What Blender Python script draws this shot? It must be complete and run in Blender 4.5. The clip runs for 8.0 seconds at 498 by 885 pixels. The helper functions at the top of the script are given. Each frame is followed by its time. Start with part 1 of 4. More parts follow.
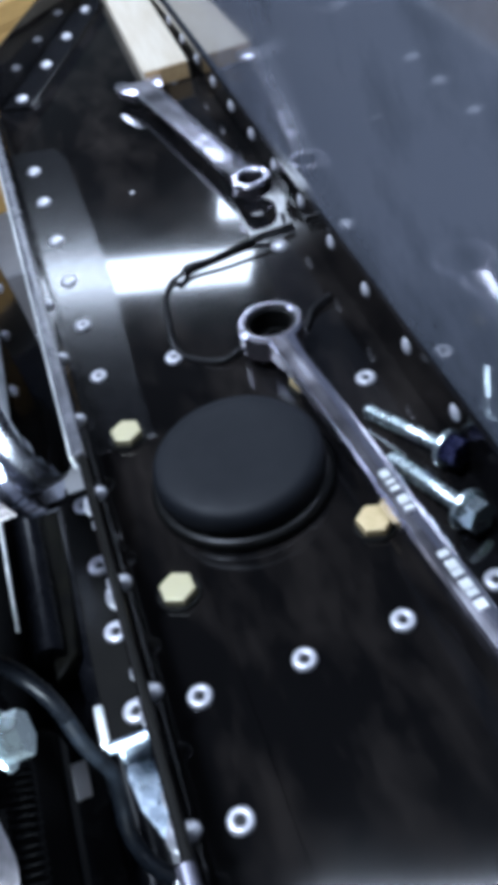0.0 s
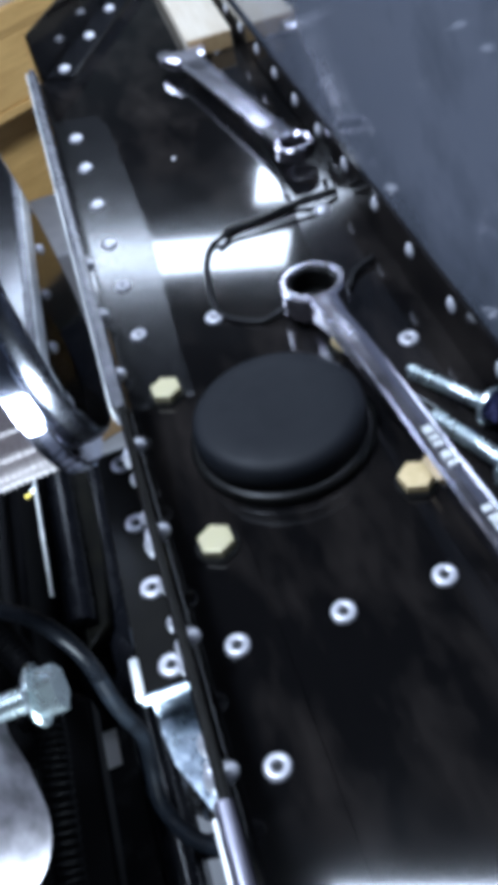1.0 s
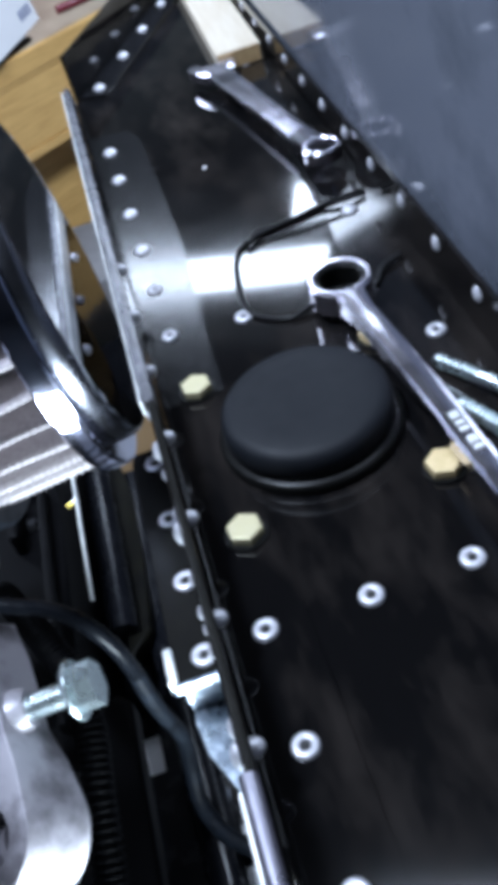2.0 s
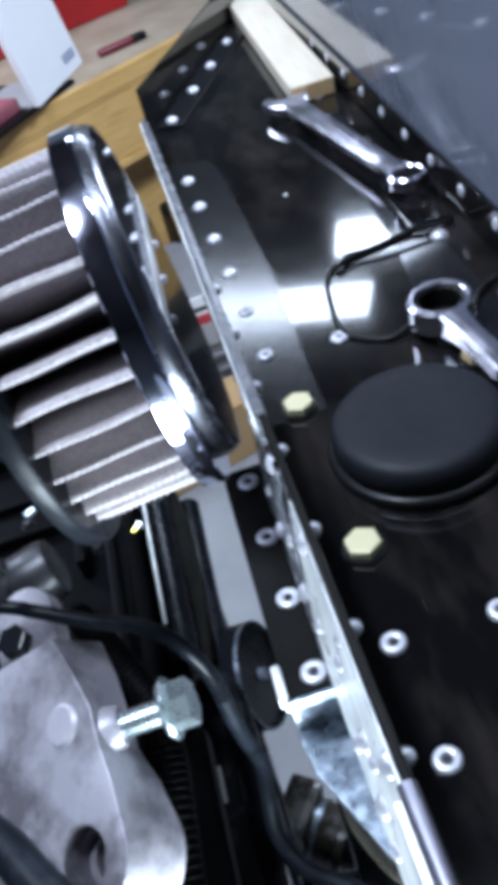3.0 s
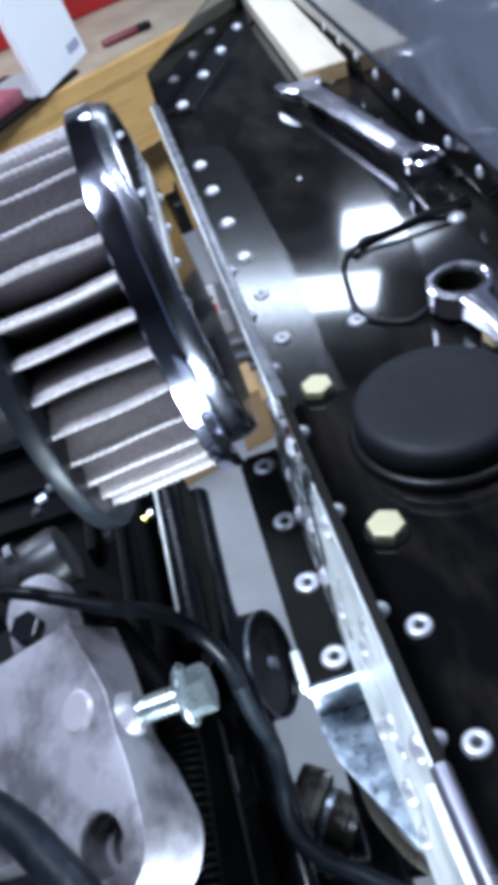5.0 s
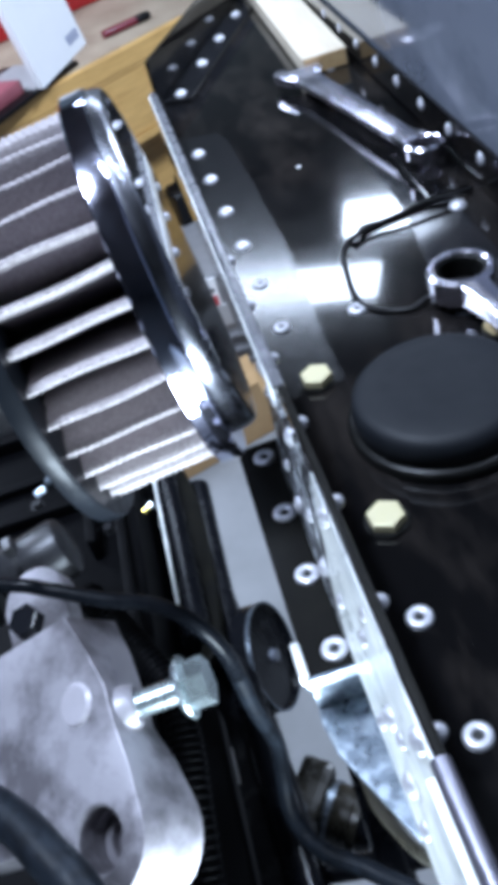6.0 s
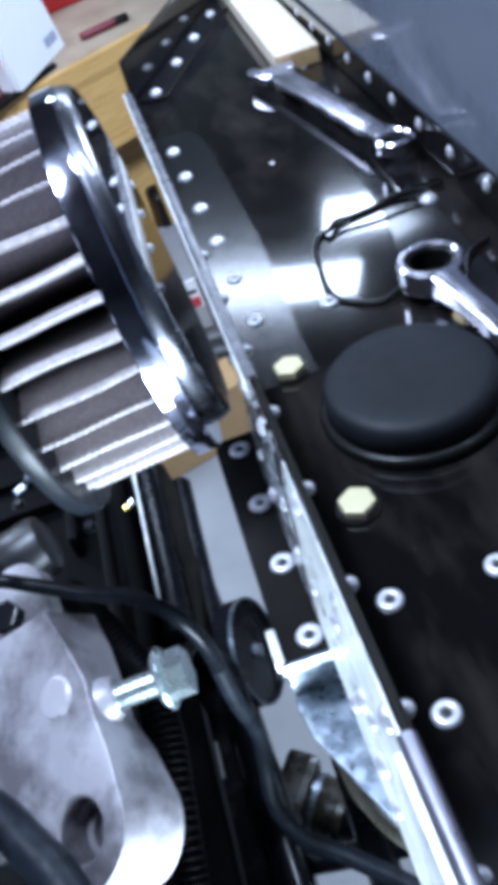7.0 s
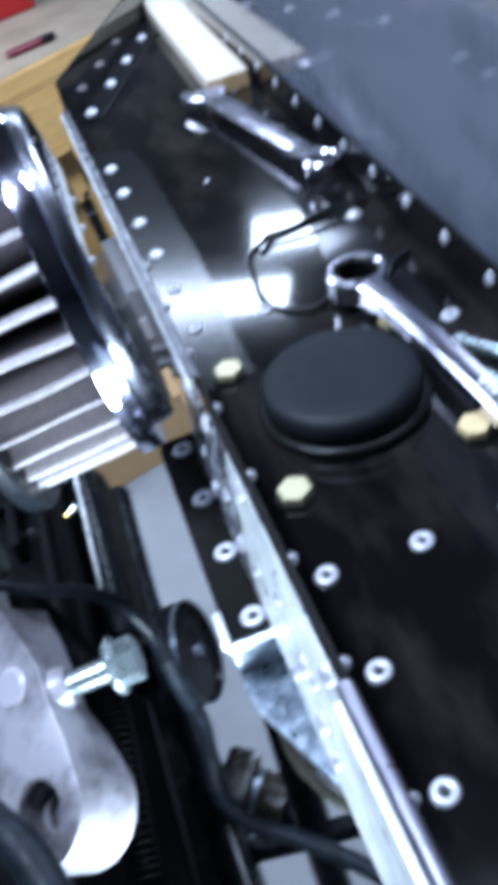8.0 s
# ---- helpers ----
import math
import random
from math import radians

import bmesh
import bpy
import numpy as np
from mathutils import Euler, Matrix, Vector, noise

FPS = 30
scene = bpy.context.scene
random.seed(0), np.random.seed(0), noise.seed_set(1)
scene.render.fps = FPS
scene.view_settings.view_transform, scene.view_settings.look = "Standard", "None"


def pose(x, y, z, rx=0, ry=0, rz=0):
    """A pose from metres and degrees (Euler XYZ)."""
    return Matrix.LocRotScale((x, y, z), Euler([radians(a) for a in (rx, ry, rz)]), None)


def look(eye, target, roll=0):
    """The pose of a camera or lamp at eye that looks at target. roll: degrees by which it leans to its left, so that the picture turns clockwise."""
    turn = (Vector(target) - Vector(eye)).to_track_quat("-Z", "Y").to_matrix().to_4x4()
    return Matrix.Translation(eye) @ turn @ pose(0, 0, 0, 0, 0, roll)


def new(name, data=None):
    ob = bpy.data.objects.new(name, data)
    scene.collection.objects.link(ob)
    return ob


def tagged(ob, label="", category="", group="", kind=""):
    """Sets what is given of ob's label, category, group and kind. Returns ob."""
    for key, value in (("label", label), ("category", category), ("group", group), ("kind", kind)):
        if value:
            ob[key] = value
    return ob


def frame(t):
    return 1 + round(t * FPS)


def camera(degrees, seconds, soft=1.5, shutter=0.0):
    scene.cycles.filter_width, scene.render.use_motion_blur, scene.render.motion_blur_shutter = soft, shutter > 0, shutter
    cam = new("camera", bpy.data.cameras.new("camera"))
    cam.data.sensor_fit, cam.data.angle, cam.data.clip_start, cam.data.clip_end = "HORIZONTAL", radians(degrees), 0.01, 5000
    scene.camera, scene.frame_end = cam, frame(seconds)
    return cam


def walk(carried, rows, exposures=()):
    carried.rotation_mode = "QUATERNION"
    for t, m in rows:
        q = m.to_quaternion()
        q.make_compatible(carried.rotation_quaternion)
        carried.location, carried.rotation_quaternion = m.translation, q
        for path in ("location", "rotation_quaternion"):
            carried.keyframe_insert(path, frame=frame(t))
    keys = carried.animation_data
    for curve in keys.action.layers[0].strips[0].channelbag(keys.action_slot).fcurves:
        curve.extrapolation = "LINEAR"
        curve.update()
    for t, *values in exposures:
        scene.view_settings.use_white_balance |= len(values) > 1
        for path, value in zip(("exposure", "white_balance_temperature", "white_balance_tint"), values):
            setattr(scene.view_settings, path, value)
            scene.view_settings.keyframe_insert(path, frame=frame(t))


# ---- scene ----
cam = camera(31.65, 8.0, soft=8.5, shutter=0.5)
PATH = [
    (0, (0.00839, -0.27354, 0.24430), (0.2156, 1.1442, -1.1511), -13.84),
    (0.5, (0.01325, -0.27070, 0.24661), (0.1776, 1.1842, -1.1158), -15.21),
    (1, (0.00056, -0.27935, 0.23320), (0.1380, 1.1479, -1.1611), -14.68),
    (1.2, (0.00886, -0.27568, 0.22500), (0.0981, 1.1358, -1.1892), -16.32),
    (2.3, (-0.00597, -0.29647, 0.22870), (0.0533, 1.2349, -1.0564), -18.14),
    (2.5, (-0.01583, -0.29757, 0.23440), (0.0401, 1.2554, -1.0246), -18.06),
    (3, (-0.03237, -0.28852, 0.22735), (0.0101, 1.2625, -1.0346), -17.49),
    (3.5, (-0.03471, -0.28593, 0.22561), (-0.0035, 1.2612, -1.0414), -17.65),
    (4, (-0.04098, -0.28544, 0.22164), (-0.0229, 1.2632, -1.0438), -17.87),
    (4.5, (-0.04036, -0.28679, 0.22322), (-0.0085, 1.2596, -1.0448), -17.54),
    (6, (-0.03852, -0.28404, 0.21943), (-0.0162, 1.2505, -1.0631), -18.13),
    (6.5, (-0.03719, -0.28540, 0.21774), (-0.0179, 1.2453, -1.0694), -18.57),
    (7, (-0.03533, -0.29033, 0.21776), (0.0172, 1.2391, -1.0700), -18.29),
    (7.5, (-0.03664, -0.29179, 0.21642), (0.0245, 1.2272, -1.0832), -18.32),
    (7.8, (-0.03497, -0.30707, 0.21518), (0.0477, 1.2000, -1.0970), -19.85),
    (8, (-0.04390, -0.31316, 0.22878), (0.1689, 1.1974, -1.0646), -15.31),
]
walk(cam, [(t, look(eye, target, roll)) for t, eye, target, roll in PATH], exposures=[(0.0, -0.17, 6350, 10), (1.0, -0.14, 6350, 10), (2.4, 0.06, 6400, 10), (4.5, 0.09, 6350, 10), (6.0, 0.22, 6250, 10), (7.0, 0.29, 6050, 10), (8.0, 0.31, 5930, 10)])

# ---- world and lights ----
world = bpy.data.worlds.new("room_air")
scene.world = world
world.use_nodes = True
world.node_tree.nodes["Background"].inputs[0].default_value = (0.55, 0.62, 0.8, 1)
world.node_tree.nodes["Background"].inputs[1].default_value = 0.02


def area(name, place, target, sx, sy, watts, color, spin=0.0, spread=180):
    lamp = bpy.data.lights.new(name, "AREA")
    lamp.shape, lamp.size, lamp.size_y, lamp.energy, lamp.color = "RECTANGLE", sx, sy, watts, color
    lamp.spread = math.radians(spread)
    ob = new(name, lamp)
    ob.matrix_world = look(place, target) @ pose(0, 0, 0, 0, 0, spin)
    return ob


COOL = (0.69, 0.805, 1.0)
# Fill light added for the bench, placed clear of the tray's reflections.
area("tube_and_fill_light", (-1.75, 2.30, 1.36), (-1.70, 2.30, 0.0), 0.60, 0.50, 46, COOL)
area("bench_lamp", (0.075, 0.918, 0.50), (0.075, 0.923, 0.0), 0.366, 0.095, 3.3, COOL, -24)
area("bench_lamp", (0.303, 1.035, 0.50), (0.303, 1.040, 0.0), 0.11, 0.12, 1.2, COOL, -20)
area("tube_and_fill_light", (0.25, 0.150, 1.36), (0.25, 0.160, 0.0), 0.55, 0.045, 6.0, COOL, -19)
area("tube_and_fill_light", (-0.43, 0.02, 1.36), (-0.42, 0.03, 0.0), 0.22, 0.30, 40, COOL)
# Fill light added on the left, set aside so the panel doesn't mirror it.
area("tube_and_fill_light", (-1.20, 1.60, 1.36), (-1.19, 1.59, 0.0), 0.30, 0.60, 36, COOL)
# Fill light added to brighten the bench front and the white box.
area("tube_and_fill_light", (1.25, 1.00, 1.36), (1.24, 1.01, 0.0), 0.30, 0.60, 66, COOL)
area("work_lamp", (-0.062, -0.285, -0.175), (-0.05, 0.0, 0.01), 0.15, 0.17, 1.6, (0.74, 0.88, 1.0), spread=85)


# ---- mesh helpers ----
def part(name, bm, mat, parent=None, label="", smooth=None, at=None):
    me = bpy.data.meshes.new(name)
    bm.normal_update()
    if smooth is not None:
        lim = math.radians(smooth)
        for f in bm.faces:
            f.smooth = True
        for e in bm.edges:
            e.smooth = len(e.link_faces) == 2 and e.calc_face_angle(0) < lim
    bm.to_mesh(me)
    bm.free()
    me.materials.append(mat)
    ob = new(name, me)
    if at is not None:
        ob.matrix_world = at
    if parent is not None:
        ob.parent = parent
    if label:
        ob["label"] = label
    return ob


def shared(name, me, parent, m, label=""):
    ob = new(name, me)
    ob.parent = parent
    ob.matrix_basis = m
    if label:
        ob["label"] = label
    return ob


def thing(name, label, category, group="", kind="", at=None):
    ob = tagged(new(name), label, category, group, kind)
    ob.empty_display_size = 0.02
    if at is not None:
        ob.matrix_world = at
    return ob


def box(bm, x0, x1, y0, y1, z0, z1, bevel=0.0):
    vs = [bm.verts.new((x, y, z)) for x in (x0, x1) for y in (y0, y1) for z in (z0, z1)]
    fs = [bm.faces.new([vs[i] for i in q]) for q in ((0, 1, 3, 2), (4, 6, 7, 5), (0, 4, 5, 1), (2, 3, 7, 6), (0, 2, 6, 4), (1, 5, 7, 3))]
    if bevel:
        es = list({e for f in fs for e in f.edges})
        bmesh.ops.bevel(bm, geom=es, offset=bevel, segments=2, affect="EDGES", profile=0.6)
    return bm


def slab(bm, outline, z0, z1, bevel=0.0, segments=2):
    """A plate with the given outline (counter-clockwise), from z0 to z1."""
    low = [bm.verts.new((x, y, z0)) for x, y in outline]
    top = [bm.verts.new((x, y, z1)) for x, y in outline]
    n = len(outline)
    bm.faces.new(low[::-1])
    cap = bm.faces.new(top)
    for i in range(n):
        bm.faces.new((low[i], low[(i + 1) % n], top[(i + 1) % n], top[i]))
    if bevel:
        bmesh.ops.bevel(bm, geom=list(cap.edges), offset=bevel, segments=segments, affect="EDGES", profile=0.6)
    return bm


def lathe(bm, profile, n=32, close=False):
    """Turns (radius, height) points round z."""
    rings = []
    for r, z in profile:
        if r < 1e-6:
            rings.append([bm.verts.new((0, 0, z))])
        else:
            rings.append([bm.verts.new((r * math.cos(2 * math.pi * i / n), r * math.sin(2 * math.pi * i / n), z)) for i in range(n)])
    pairs = list(zip(rings, rings[1:])) + ([(rings[-1], rings[0])] if close else [])
    for a, b in pairs:
        for i in range(n):
            j = (i + 1) % n
            if len(a) == 1 and len(b) == 1:
                continue
            if len(a) == 1:
                bm.faces.new((a[0], b[j], b[i]))
            elif len(b) == 1:
                bm.faces.new((a[i], a[j], b[0]))
            else:
                bm.faces.new((a[i], a[j], b[j], b[i]))
    bmesh.ops.recalc_face_normals(bm, faces=bm.faces)
    return bm


def spline(points, per=8):
    pts = [Vector(p) for p in points]
    out = []
    for i in range(len(pts) - 1):
        a, b, c, d = pts[max(i - 1, 0)], pts[i], pts[i + 1], pts[min(i + 2, len(pts) - 1)]
        for k in range(per):
            t = k / per
            out.append(0.5 * ((2 * b) + (c - a) * t + (2 * a - 5 * b + 4 * c - d) * t * t + (3 * b - a - 3 * c + d) * t ** 3))
    return out + [pts[-1]]


def tube(bm, points, radius, n=10, per=8, smooth=True, radii=None):
    pts = spline(points, per) if smooth else [Vector(p) for p in points]
    rings, up = [], Vector((0, 0, 1))
    for i, p in enumerate(pts):
        d = (pts[min(i + 1, len(pts) - 1)] - pts[max(i - 1, 0)]).normalized()
        if abs(d.dot(up)) > 0.95:
            up = Vector((1, 0, 0)) if abs(d.x) < 0.9 else Vector((0, 1, 0))
        u = d.cross(up).normalized()
        v = u.cross(d)
        up = v
        r = radius if radii is None else radii[0] + (radii[1] - radii[0]) * i / (len(pts) - 1)
        rings.append([bm.verts.new(p + r * (math.cos(2 * math.pi * k / n) * u + math.sin(2 * math.pi * k / n) * v)) for k in range(n)])
    for a, b in zip(rings, rings[1:]):
        for k in range(n):
            bm.faces.new((a[k], a[(k + 1) % n], b[(k + 1) % n], b[k]))
    bm.faces.new(rings[0][::-1])
    bm.faces.new(rings[-1])
    bmesh.ops.recalc_face_normals(bm, faces=bm.faces)
    return bm


def aim(place, axis, spin=0.0):
    """The pose at place whose z axis points along axis."""
    return Matrix.Translation(place) @ Vector(axis).to_track_quat("Z", "Y").to_matrix().to_4x4() @ pose(0, 0, 0, 0, 0, spin)


# ---- materials ----
def surface(name, color, rough=0.5, metal=0.0, second=None, scale=40.0, amount=0.5, bump=0.0, bump_scale=200.0, rough_var=0.0,
            coat=0.0, specks=None, speck_scale=300.0, speck_size=0.12, stretch=(1, 1, 1), rand=0.0, spec=0.5, detail=6.0, lo=0.35, hi=0.68):
    m = bpy.data.materials.new(name)
    m.use_nodes = True
    nt = m.node_tree
    b = nt.nodes["Principled BSDF"]
    add, link = nt.nodes.new, nt.links.new
    geo = add("ShaderNodeTexCoord")
    mp = add("ShaderNodeMapping")
    mp.inputs["Scale"].default_value = stretch
    link(geo.outputs["Object"], mp.inputs[0])
    n1 = add("ShaderNodeTexNoise")
    n1.inputs["Scale"].default_value, n1.inputs["Detail"].default_value, n1.inputs["Roughness"].default_value = scale, detail, 0.62
    link(mp.outputs[0], n1.inputs["Vector"])
    ramp = add("ShaderNodeMapRange")
    ramp.inputs["From Min"].default_value, ramp.inputs["From Max"].default_value = lo, hi
    link(n1.outputs["Fac"], ramp.inputs["Value"])
    mix = add("ShaderNodeMix")
    mix.data_type = "RGBA"
    mix.inputs["A"].default_value = (*color, 1)
    mix.inputs["B"].default_value = (*(second or tuple(c * 0.6 for c in color)), 1)
    mul = add("ShaderNodeMath")
    mul.operation, mul.inputs[1].default_value = "MULTIPLY", amount
    link(ramp.outputs[0], mul.inputs[0])
    link(mul.outputs[0], mix.inputs["Factor"])
    out = mix.outputs["Result"]
    if specks:
        vo = add("ShaderNodeTexVoronoi")
        vo.inputs["Scale"].default_value = speck_scale
        link(geo.outputs["Object"], vo.inputs["Vector"])
        lt = add("ShaderNodeMath")
        lt.operation, lt.inputs[1].default_value = "LESS_THAN", speck_size
        link(vo.outputs["Distance"], lt.inputs[0])
        mix2 = add("ShaderNodeMix")
        mix2.data_type = "RGBA"
        mix2.inputs["B"].default_value = (*specks, 1)
        link(out, mix2.inputs["A"])
        link(lt.outputs[0], mix2.inputs["Factor"])
        out = mix2.outputs["Result"]
    if rand:
        info = add("ShaderNodeObjectInfo")
        hsv = add("ShaderNodeHueSaturation")
        mr = add("ShaderNodeMapRange")
        mr.inputs["To Min"].default_value, mr.inputs["To Max"].default_value = 1 - rand, 1 + rand
        link(info.outputs["Random"], mr.inputs["Value"])
        link(mr.outputs[0], hsv.inputs["Value"])
        link(out, hsv.inputs["Color"])
        out = hsv.outputs["Color"]
    link(out, b.inputs["Base Color"])
    b.inputs["Metallic"].default_value = metal
    b.inputs["Specular IOR Level"].default_value = spec
    b.inputs["Coat Weight"].default_value = coat
    b.inputs["Coat Roughness"].default_value = 0.055
    n2 = add("ShaderNodeTexNoise")
    n2.inputs["Scale"].default_value, n2.inputs["Detail"].default_value = bump_scale, 5.0
    link(mp.outputs[0], n2.inputs["Vector"])
    rr = add("ShaderNodeMapRange")
    rr.inputs["From Min"].default_value, rr.inputs["From Max"].default_value = 0.3, 0.7
    rr.inputs["To Min"].default_value, rr.inputs["To Max"].default_value = max(rough - rough_var, 0.02), min(rough + rough_var, 1)
    n3 = add("ShaderNodeTexNoise")
    n3.inputs["Scale"].default_value, n3.inputs["Detail"].default_value = scale * 1.7, 7.0
    link(geo.outputs["Object"], n3.inputs["Vector"])
    link(n3.outputs["Fac"], rr.inputs["Value"])
    link(rr.outputs[0], b.inputs["Roughness"])
    if bump:
        bp = add("ShaderNodeBump")
        bp.inputs["Strength"].default_value, bp.inputs["Distance"].default_value = 1.0, bump
        link(n2.outputs["Fac"], bp.inputs["Height"])
        link(bp.outputs[0], b.inputs["Normal"])
    return m


